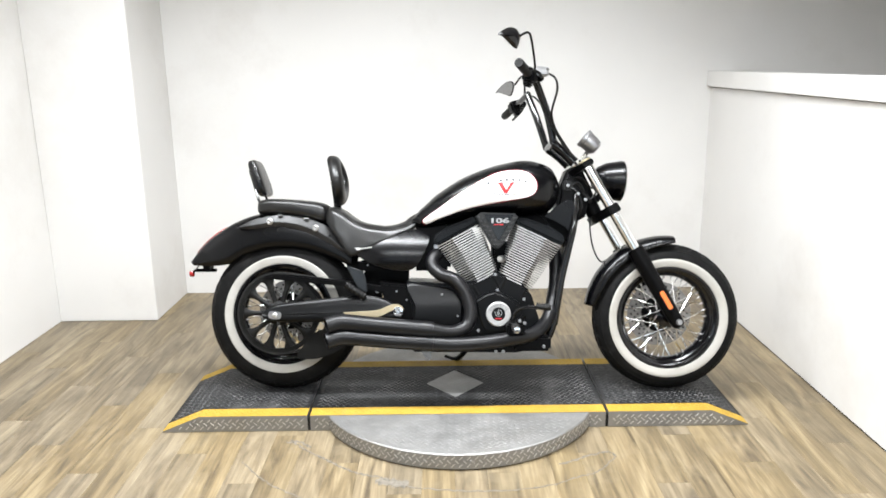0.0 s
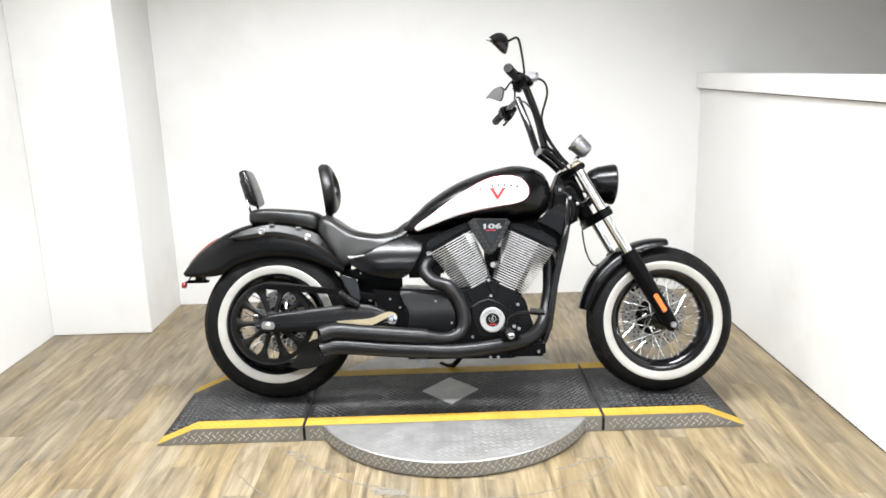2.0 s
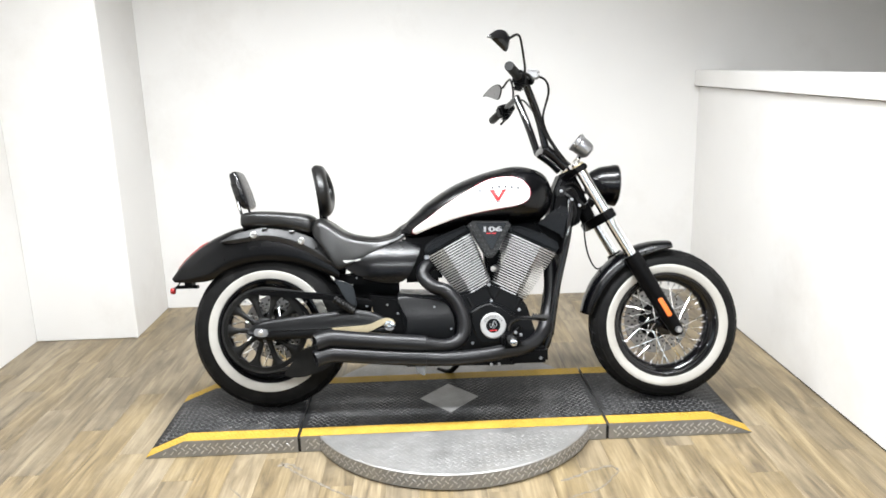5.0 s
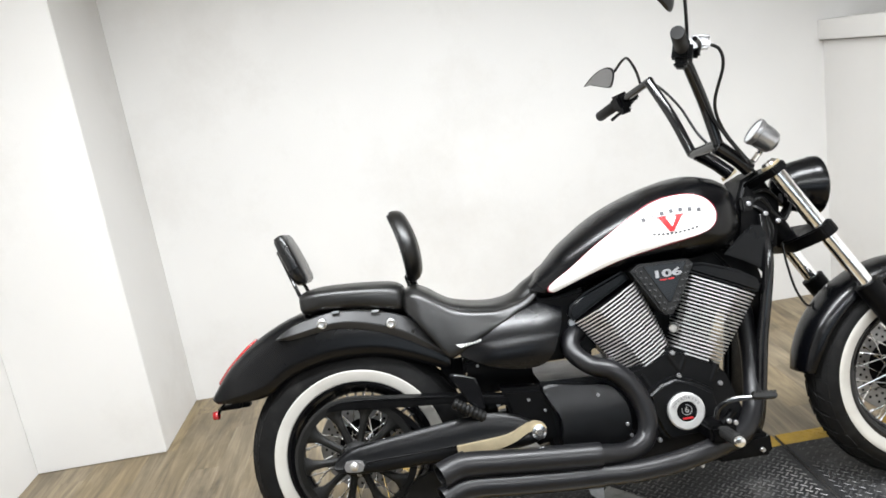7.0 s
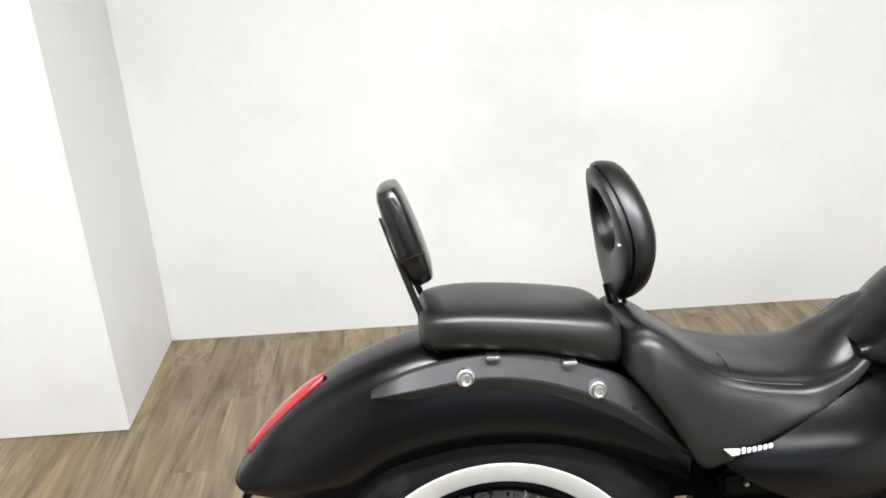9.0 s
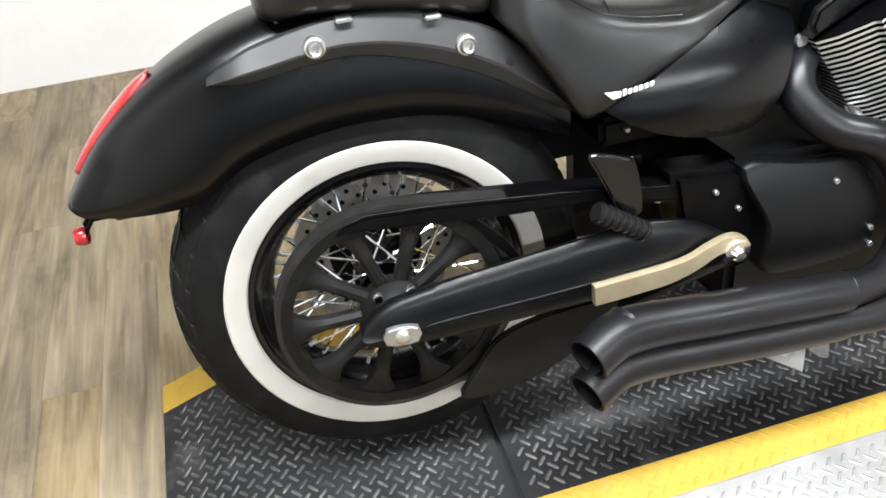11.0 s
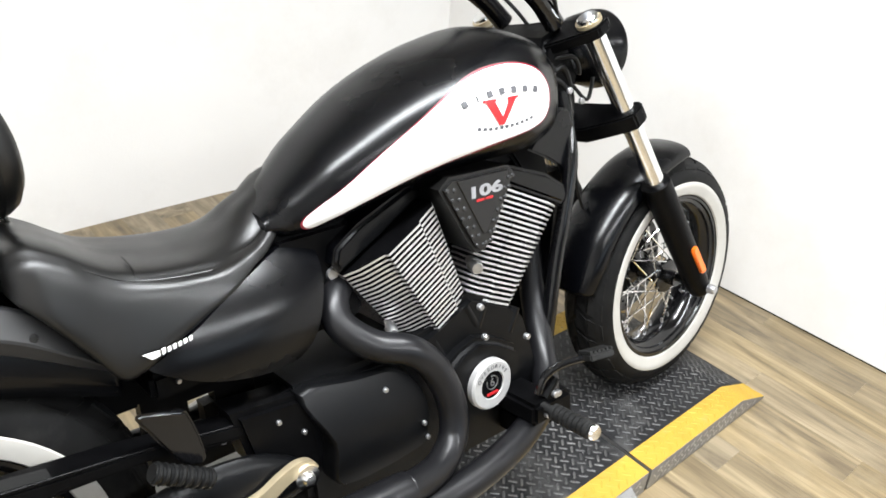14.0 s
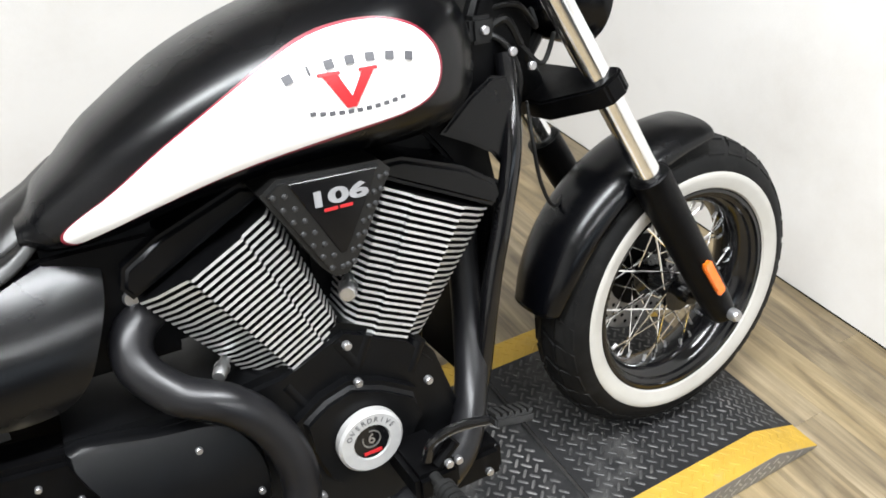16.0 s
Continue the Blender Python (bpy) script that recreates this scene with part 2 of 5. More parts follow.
def smooth_path(pts, n=8, closed=False):
    """Catmull-Rom through points of any dimension."""
    p = [np.array(q, float) for q in pts]
    k = len(p)
    out = []
    for i in range(k if closed else k - 1):
        if closed:
            a, b, c, d = p[i - 1], p[i], p[(i + 1) % k], p[(i + 2) % k]
        else:
            a, b, c, d = p[max(i - 1, 0)], p[i], p[i + 1], p[min(i + 2, k - 1)]
        for t in np.arange(n) / n:
            out.append(0.5 * (2 * b + (c - a) * t + (2 * a - 5 * b + 4 * c - d) * t * t + (3 * b - a - 3 * c + d) * t**3))
    if not closed:
        out.append(p[-1])
    return out


def skin(rings, caps=True, closed=True):
    """A surface through rings of the same number of points."""
    bm = bmesh.new()
    vs = [[bm.verts.new(p) for p in r] for r in rings]
    k = len(rings[0])
    for a, b in zip(vs, vs[1:]):
        for i in range(k if closed else k - 1):
            bm.faces.new((a[i], a[(i + 1) % k], b[(i + 1) % k], b[i]))
    if caps and closed:
        bm.faces.new(vs[0][::-1])
        bm.faces.new(vs[-1])
    return bm


def tube(pts, r, seg=14, n=8, smooth=True, hollow=0.0):
    """A pipe along points; r is one radius or one for each point. hollow: the depth of a bore at the last end."""
    rr = [r] * len(pts) if isinstance(r, (int, float)) else list(r)
    q = [(*p, s) for p, s in zip(pts, rr)]
    q = smooth_path(q, n) if smooth else [np.array(v, float) for v in q]
    c, rad = [Vector(v[:3]) for v in q], [float(v[3]) for v in q]
    rings, up = [], None
    for i in range(len(c)):
        d = (c[min(i + 1, len(c) - 1)] - c[max(i - 1, 0)]).normalized()
        if up is None:
            up = d.orthogonal().normalized()
        up = (up - d * up.dot(d)).normalized()
        side = d.cross(up)
        rings.append([c[i] + (up * math.cos(a) + side * math.sin(a)) * rad[i] for a in np.linspace(0, 2 * math.pi, seg, endpoint=False)])
    if hollow:
        d = (c[-1] - c[-2]).normalized()
        last = rings[-1]
        inner = [c[-1] + (p - c[-1]) * 0.86 for p in last]
        rings.append(inner)
        rings.append([p - d * hollow for p in inner])
    return skin(rings)


def lathe(profile, seg=48, axis="y", closed=False):
    """Turns (radius, along) points about an axis."""
    rings = []
    for a in np.linspace(0, 2 * math.pi, seg, endpoint=False):
        c, s = math.cos(a), math.sin(a)
        ring = []
        for r, h in profile:
            ring.append({"y": (r * c, h, r * s), "x": (h, r * c, r * s), "z": (r * c, r * s, h)}[axis])
        rings.append(ring)
    bm = bmesh.new()
    vs = [[bm.verts.new(p) for p in r] for r in rings]
    k = len(profile)
    for i in range(seg):
        a, b = vs[i], vs[(i + 1) % seg]
        for j in range(k if closed else k - 1):
            bm.faces.new((a[j], a[(j + 1) % k], b[(j + 1) % k], b[j]))
    bmesh.ops.remove_doubles(bm, verts=bm.verts, dist=1e-6)
    return bm


def moved(bm, m):
    bm.transform(m)
    return bm


def slab(outline, y0, y1, bevel=0.0, seg=2, n=0):
    """A plate: an outline of (x, z) drawn out from y0 to y1, with rounded edges; n rounds the outline itself."""
    pts = smooth_path(outline, n, True) if n else outline
    bm = bmesh.new()
    f = bm.faces.new([bm.verts.new((p[0], y0, p[1])) for p in pts])
    g = bmesh.ops.extrude_face_region(bm, geom=[f])
    for v in g["geom"]:
        if isinstance(v, bmesh.types.BMVert):
            v.co.y = y1
    if bevel:
        e = [e for e in bm.edges if abs(e.verts[0].co.y - e.verts[1].co.y) < 1e-6]
        bmesh.ops.bevel(bm, geom=e, offset=bevel, segments=seg, affect="EDGES", clamp_overlap=True)
    return bm


def block(x0, x1, y0, y1, z0, z1, bevel=0.0, seg=2):
    bm = bmesh.new()
    bmesh.ops.create_cube(bm, size=1, matrix=Matrix.Translation(((x0 + x1) / 2, (y0 + y1) / 2, (z0 + z1) / 2)) @ Matrix.Diagonal((x1 - x0, y1 - y0, z1 - z0, 1)))
    if bevel:
        bmesh.ops.bevel(bm, geom=bm.edges[:], offset=bevel, segments=seg, affect="EDGES")
    return bm


def merged(*bms):
    out = bmesh.new()
    for b in bms:
        me = bpy.data.meshes.new("tmp")
        b.to_mesh(me)
        b.free()
        out.from_mesh(me)
        bpy.data.meshes.remove(me)
    return out


def lettering(text, size, depth=0.0006, bold=0.0):
    """The outline of a word in the built-in font, flat in x and z, facing -y, about the origin."""
    cu = bpy.data.curves.new("word", "FONT")
    cu.body, cu.size, cu.extrude, cu.align_x, cu.align_y = text, size, depth, "CENTER", "CENTER"
    cu.resolution_u = 3
    cu.offset = bold
    ob = bpy.data.objects.new("word", cu)
    me = bpy.data.meshes.new_from_object(ob)
    bm = bmesh.new()
    bm.from_mesh(me)
    bpy.data.objects.remove(ob)
    bpy.data.meshes.remove(me)
    bm.transform(pose(0, 0, 0, 90))
    return bm


def profile(table, x):
    """A value between rows of (x, value), smoothly."""
    xs = [r[0] for r in table]
    i = max(0, min(len(xs) - 2, int(np.searchsorted(xs, x)) - 1))
    t = min(1, max(0, (x - xs[i]) / (xs[i + 1] - xs[i])))
    v = [r[1] for r in table]
    a, b, c, d = v[max(i - 1, 0)], v[i], v[i + 1], v[min(i + 2, len(v) - 1)]
    return 0.5 * (2 * b + (c - a) * t + (2 * a - 5 * b + 4 * c - d) * t * t + (3 * b - a - 3 * c + d) * t**3)


# ---- the room ----
LEFT, RIGHT, BACK, FAR = -2.365, 1.52, 1.672, 4.2
BAY = -4.3
PX, PY = -1.8, 1.135


def wall(name, bm, label):
    return tagged(part(name, bm, WALL), label, "wall", kind="structure")


wall("wall_back", block(LEFT - 0.12, FAR, BACK, BACK + 0.12, 0, CEIL), "plain white painted back wall of the photo bay")
wall("wall_left", block(LEFT - 0.12, LEFT, BAY, BACK, 0, CEIL), "plain white painted side wall with a mesh panel")
tagged(part("wall_side", block(LEFT - 0.12, LEFT, FRONT, BAY, 0, CEIL), GREYWALL), "dark grey painted side wall behind the viewer", "wall", kind="structure")
tagged(part("wall_front", merged(block(LEFT - 0.12, WIN[0], FRONT - 0.12, FRONT, 0, CEIL), block(WIN[1], FAR, FRONT - 0.12, FRONT, 0, CEIL), block(WIN[0], WIN[1], FRONT - 0.12, FRONT, 0, WIN[2]), block(WIN[0], WIN[1], FRONT - 0.12, FRONT, WIN[3], CEIL)), GREYWALL), "dark grey painted front wall with a wide shop window", "wall", kind="structure")
win = tagged(new("window_1"), "wide daylit shop window in a dark frame", "window", kind="structure")
for x in (WIN[0], WIN[0] + 1.53, WIN[1] - 1.57, WIN[1] - 0.04):
    part("window_frame", block(x, x + 0.04, FRONT - 0.1, FRONT - 0.05, WIN[2], WIN[3]), GREYWALL, win)
for z in (WIN[2], WIN[3] - 0.04):
    part("window_frame", block(WIN[0] + 0.04, WIN[1] - 0.04, FRONT - 0.098, FRONT - 0.052, z, z + 0.04), GREYWALL, win)
wall("wall_far", block(FAR, FAR + 0.12, FRONT - 0.12, BACK + 0.12, 0, CEIL), "plain white painted wall beyond the half wall")
wall("wall_pilaster", block(LEFT, PX, PY, BACK, 0, CEIL, 0.004), "square white painted pilaster in the room's corner")
half = wall("wall_half", block(RIGHT, RIGHT + 0.1, BAY, BACK, 0, 1.272), "white painted half-height partition wall")
# the shadow line along the wall's foot, put in as a thin dark strip
part("foot_gap", block(RIGHT - 0.002, RIGHT - 0.0005, BAY, BACK, 0, 0.004), DARK, half, "dark strip standing in for the shadow gap at the wall's foot")
tagged(part("trim", block(RIGHT - 0.028, RIGHT + 0.128, BAY, BACK, 1.278, 1.37, 0.004), WALL), "white painted cap board on the half-height partition", "trim", kind="structure")
tagged(part("ceiling", block(LEFT - 0.12, FAR + 0.12, FRONT - 0.12, BACK + 0.12, CEIL, CEIL + 0.1), CEILING), "plain white painted ceiling", "ceiling", kind="structure")
for px, py, hl_, _ in PANELS:
    lightbox = new("ceiling_light")
    lightbox.matrix_world = pose(px, py, CEIL)
    tagged(lightbox, "long white ceiling light strip set under the ceiling", "ceiling light", "ceiling light strips")
    part("frame", merged(block(-hl_ - 0.1, hl_ + 0.1, -0.22, -0.18, -0.03, 0), block(-hl_ - 0.1, hl_ + 0.1, 0.18, 0.22, -0.03, 0), block(-hl_ - 0.1, -hl_ - 0.06, -0.18, 0.18, -0.03, 0), block(hl_ + 0.06, hl_ + 0.1, -0.18, 0.18, -0.03, 0)), CEILING, lightbox)
    part("diffuser", block(-hl_ - 0.06, hl_ + 0.06, -0.18, 0.18, -0.02, -0.012), DIFFUSER, lightbox)

floor = tagged(part("floor", block(LEFT - 0.12, FAR + 0.12, FRONT - 0.12, BACK + 0.12, -0.12, -0.006), DARK), "oak-look vinyl plank floor, scuffed and marked", "floor", kind="structure")


# ---- turntable ramp ----
TOP, YF, YB = 0.067, -0.26, 0.302
XA, XB, XC, XD = -1.28, -0.687, 0.517, 1.09
BEV = 0.152


def tread_lattice(box, pitch=0.0205):
    """Centres and directions of tread bars on a diagonal lattice: each bar points at the flank of its neighbour."""
    x0, x1, y0, y1 = box
    q = pitch / math.sqrt(2)
    for i in range(int((x1 - x0) / q) + 1):
        for j in range(int((y1 - y0) / q) + 1):
            if (i + j) % 2 == 0:
                yield x0 + i * q, y0 + j * q, radians(45 if i % 2 else -45)


BAR = ((-1, 0, 0), (-0.7, -1, 0), (0.7, -1, 0), (1, 0, 0), (0.7, 1, 0), (-0.7, 1, 0), (-0.75, 0, 1), (-0.5, -0.35, 1), (0.5, -0.35, 1), (0.75, 0, 1), (0.5, 0.35, 1), (-0.5, 0.35, 1))
BAR_FACES = tuple((k, (k + 1) % 6, 6 + (k + 1) % 6, 6 + k) for k in range(6)) + ((6, 7, 8, 9, 10, 11),)


def treads(name, parent, inside, place, material, box, rise=0.0016, half=(0.0122, 0.0032)):
    """Raised bars of the tread plate. inside(x, y) says where; place(x, y, h) gives the point at height h over the surface."""
    verts, faces = [], []
    for cx, cy, a in tread_lattice(box):
        if not inside(cx, cy):
            continue
        c, s = math.cos(a), math.sin(a)
        k = len(verts)
        for u, v, h in BAR:
            verts.append(place(cx + c * u * half[0] - s * v * half[1], cy + s * u * half[0] + c * v * half[1], h * rise))
        faces += [tuple(k + q for q in f) for f in BAR_FACES]
    me = bpy.data.meshes.new(name)
    me.from_pydata([tuple(v) for v in verts], [], faces)
    me.materials.append(material)
    ob = new(name, me)
    ob.parent = parent
    ob["kind"] = "stuff"
    return ob


def prism_x(sections):
    """A body through (x, z_top) stations between the front and back edges, on the floor."""
    rings = [[(x, YF, 0.002), (x, YB, 0.002), (x, YB, max(z, 0.004)), (x, YF, max(z, 0.004))] for x, z in sections]
    return skin(rings)


def stripe(x_z, y0, y1, up=0.0012):
    return skin([[(x, y0, z + up), (x, y1, z + up), (x, y1, z - 0.001), (x, y0, z - 0.001)] for x, z in x_z])


def ramp_z(x):
    lo = max(0.0, min(1.0, min((x - XA) / BEV, (XD - x) / BEV)))
    return 0.005 + (TOP - 0.005) * lo


ramp = tagged(new("turntable_ramp"), "black tread-plate motorcycle turntable with yellow edge stripes on the floor", "turntable")
CX, CY, CR = -0.08, 0.004, 0.588
part("turntable_disc", moved(lathe([(0.0, 0.004), (CR - 0.012, 0.004), (CR - 0.012, 0.002), (CR - 0.006, 0.002), (CR, 0.006), (CR, TOP - 0.006), (CR - 0.005, TOP - 0.002), (0, TOP - 0.002)], 120, "z"), pose(CX, CY, 0)), STEEL, ramp, "round bright steel tread-plate disc")
gap = 0.006
for nm, secs in (("ramp_section", [(XA, 0.005), (XA + BEV, TOP), (XB - gap, TOP)]), ("centre_section", [(XB + gap, TOP), (XC - gap, TOP)]), ("ramp_section", [(XC + gap, TOP), (XD - BEV, TOP), (XD, 0.005)])):
    sec = part(nm, prism_x(secs), STEEL, ramp, "steel tread-plate sides")
    for y0, y1 in ((YF + 0.001, YF + 0.068), (YB - 0.068, YB - 0.001)):
        part("yellow_stripe", stripe(secs, y0, y1), YELLOW, sec, "yellow safety paint")
    part("tread_top", stripe(secs, YF + 0.068, YB - 0.068, 0.001), BLACKPLATE, sec, "worn black painted top")
for xs in (XB, XC):
    part("seam_cover", block(xs - gap, xs + gap, YF + 0.004, YB - 0.004, 0.002, TOP - 0.012), RUBBER, ramp)
DX, DY = -0.091, 0.036
part("diamond_plate", skin([[(DX - 0.125, DY, z), (DX, DY - 0.143, z), (DX + 0.125, DY, z), (DX, DY + 0.143, z)] for z in (TOP, TOP + 0.002)]), STEEL, ramp, "bare steel diamond inlay")


def in_diamond(x, y):
    return abs(x - DX) / 0.125 + abs(y - DY) / 0.143 < 1.0


RAMP_BOX = (XA, XD + 0.02, YF, YB + 0.01)


def clear_of_seams(x):
    return XA + 0.02 < x < XD - 0.02 and abs(x - XB) > 0.017 and abs(x - XC) > 0.017


def on_ramp(x, y, h):
    return (x, y, ramp_z(x) + 0.0008 + h)


treads("top_tread", ramp, lambda x, y: YF + 0.076 < y < YB - 0.076 and clear_of_seams(x) and not in_diamond(x, y), on_ramp, TREADBAR, RAMP_BOX)
treads("stripe_tread", ramp, lambda x, y: (YF + 0.01 < y < YF + 0.06 or YB - 0.06 < y < YB - 0.01) and clear_of_seams(x), on_ramp, YELLOW, RAMP_BOX)
treads("disc_tread", ramp, lambda x, y: (y < YF - 0.01 or y > YB + 0.01) and math.hypot(x - CX, y - CY) < CR - 0.014, lambda x, y, h: (x, y, TOP - 0.0022 + h), STEEL, (CX - 0.62, CX + 0.62, CY - 0.62, CY + 0.62), 0.001)
treads("diamond_tread", ramp, lambda x, y: abs(x - DX) / 0.115 + abs(y - DY) / 0.132 < 1.0, lambda x, y, h: (x, y, TOP + 0.0018 + h), STEEL, (DX - 0.13, DX + 0.13, DY - 0.15, DY + 0.15), 0.001)
treads("side_tread", ramp, lambda x, y: 0.012 < y < ramp_z(x) - 0.01 and not -0.598 < x < 0.437 and clear_of_seams(x), lambda x, y, h: (x, YF + 0.0002 - h, y), BARS, (XA, XD, 0.004, TOP), 0.0012, (0.011, 0.0026))
treads("disc_edge_tread", ramp, lambda a, z: 0.011 < z < TOP - 0.01, lambda a, z, h: (CX + (CR - 0.0002 + h) * math.cos(a / CR), CY + (CR - 0.0002 + h) * math.sin(a / CR), z), BARS, (CR * math.pi * 1.02, CR * math.pi * 1.98, 0.005, TOP), 0.0012, (0.011, 0.0026))

# worn rings and torn vinyl on the floor in front of the disc
def floor_scuff(pts, w0, seed):
    rnd = random.Random(seed)
    a, b = [], []
    q = smooth_path(pts, 10)
    for i, p in enumerate(q):
        d = q[min(i + 1, len(q) - 1)] - q[max(i - 1, 0)]
        d = d / np.linalg.norm(d)
        w = w0 * (0.4 + rnd.random()) * min(1, 0.25 + i / 4, 0.25 + (len(q) - 1 - i) / 4)
        j = rnd.uniform(-0.004, 0.004)
        a.append((p[0] - d[1] * (w + j), p[1] + d[0] * (w + j)))
        b.append((p[0] + d[1] * (w - j), p[1] - d[0] * (w - j)))
    rings = [[(u[0], u[1], 0.0008), (v[0], v[1], 0.0008), (v[0], v[1], -0.002), (u[0], u[1], -0.002)] for u, v in zip(a, b)]
    part("floor_scuff", skin(rings), SCUFF, floor, "grey scuffed line worn into the vinyl")


floor_scuff([(-0.75, -0.33), (-0.69, -0.4), (-0.6, -0.48), (-0.52, -0.55), (-0.44, -0.6), (-0.37, -0.62)], 0.004, 1)
floor_scuff([(-0.76, -0.36), (-0.71, -0.35), (-0.66, -0.4)], 0.006, 2)
floor_scuff([(-0.39, -0.645), (-0.35, -0.65), (-0.31, -0.665), (-0.27, -0.675)], 0.022, 3)
floor_scuff([(-0.3, -0.68), (-0.15, -0.71), (0.05, -0.72), (0.22, -0.69), (0.33, -0.64), (0.41, -0.6), (0.5, -0.5)], 0.003, 4)
floor_scuff([(0.28, -0.55), (0.34, -0.52), (0.42, -0.48), (0.48, -0.46), (0.5, -0.5)], 0.005, 5)
floor_scuff([(-0.9, -0.5), (-0.8, -0.62), (-0.68, -0.72), (-0.5, -0.82)], 0.0025, 6)

FLECK = mat("white_scraped_paint", (0.15, 0.147, 0.143), 0.6, spread=0.35, scale=90)
rnd = random.Random(11)
verts, faces = [], []
for k in range(110):
    fx, fy = (rnd.gauss(0.72, 0.05), rnd.gauss(-0.03, 0.05)) if k < 60 else (rnd.uniform(-0.5, 1.0), rnd.uniform(-0.17, 0.26))
    a, ln, wd = rnd.uniform(0, math.pi), rnd.uniform(0.001, 0.006), rnd.uniform(0.0005, 0.0013)
    if abs(fx - XC) < 0.02 or abs(fx - XB) < 0.02 or not XA + BEV < fx < XD - BEV - 0.01:
        continue
    c, s, k0 = math.cos(a), math.sin(a), len(verts)
    for h in (0.0008, 0.0024):
        for u, v in ((-1, 0), (-0.2, -1), (1, 0.2), (0.3, 1)):
            verts.append((fx + c * u * ln - s * v * wd, fy + s * u * ln + c * v * wd, TOP + h))
    faces += [(k0 + q, k0 + (q + 1) % 4, k0 + 4 + (q + 1) % 4, k0 + 4 + q) for q in range(4)] + [(k0 + 4, k0 + 5, k0 + 6, k0 + 7)]
me = bpy.data.meshes.new("scrape_marks")
me.from_pydata(verts, [], faces)
me.materials.append(FLECK)
scrapes = new("scrape_marks", me)
scrapes.parent, scrapes["kind"] = ramp, "stuff"


# ---- wire mesh panel on the side wall ----
def mesh_panel():
    p = tagged(new("mesh_panel"), "black framed panel of white wire mesh hung on the wall", "wall panel")
    p.matrix_world = pose(LEFT, 0, 0)
    y0, y1, z0, z1, w, d = -0.72, 0.34, 0.1, 1.18, 0.05, 0.03
    for b in (block(0.001, d, y0, y1, z0, z0 + w, 0.004), block(0.001, d, y0, y1, z1 - w, z1, 0.004), block(0.001, d, y0, y0 + w, z0 + w, z1 - w, 0.004), block(0.001, d, y1 - w, y1, z0 + w, z1 - w, 0.004)):
        part("frame_bar", b, DARK, p)
    verts, faces = [], []
    st = 0.028
    ya, yb_, za, zb_ = y0 + w, y1 - w, z0 + w, z1 - w
    for sgn in (1, -1):
        c = za - (yb_ - ya)
        while c < zb_ + (yb_ - ya):
            pts = []
            for y in (ya, yb_):
                z = c + (y - ya if sgn > 0 else yb_ - y)
                pts.append([y, z])
            (ya1, z_a), (yb1, z_b) = pts
            lo, hi = sorted((z_a, z_b))
            t0, t1 = max(lo, za), min(hi, zb_)
            if t1 - t0 > 0.01:
                def yy(z):
                    return ya + (z - z_a) if sgn > 0 else yb_ - (z - z_b)
                k = len(verts)
                for z in (t0, t1):
                    for dx, dz in ((0.008, -0.002), (0.012, -0.002), (0.012, 0.002), (0.008, 0.002)):
                        verts.append((dx + (0.003 if sgn > 0 else 0), yy(z), z + dz * 1.5))
                faces += [(k + a, k + (a + 1) % 4, k + 4 + (a + 1) % 4, k + 4 + a) for a in range(4)]
            c += st
    me = bpy.data.meshes.new("wire_mesh")
    me.from_pydata(verts, [], faces)
    me.materials.append(MESHWHITE)
    o = new("wire_mesh", me)
    o.parent = p
    o["kind"] = "stuff"


mesh_panel()

# ---- the motorcycle, upright about its own ground line, leaning on its side stand ----
LEAN_DEG = 13.0
bike = tagged(new("motorcycle"), "satin black cruiser motorcycle with whitewall tyres standing on a turntable", "motorcycle")
bike.matrix_world = pose(-0.013, 0.03, 0.0575, -LEAN_DEG, 0, -1.2) @ Matrix.Scale(1.025, 4)
RW, FW, TR = (-0.793, -0.02, 0.321), (0.804, -0.052, 0.301), 0.306


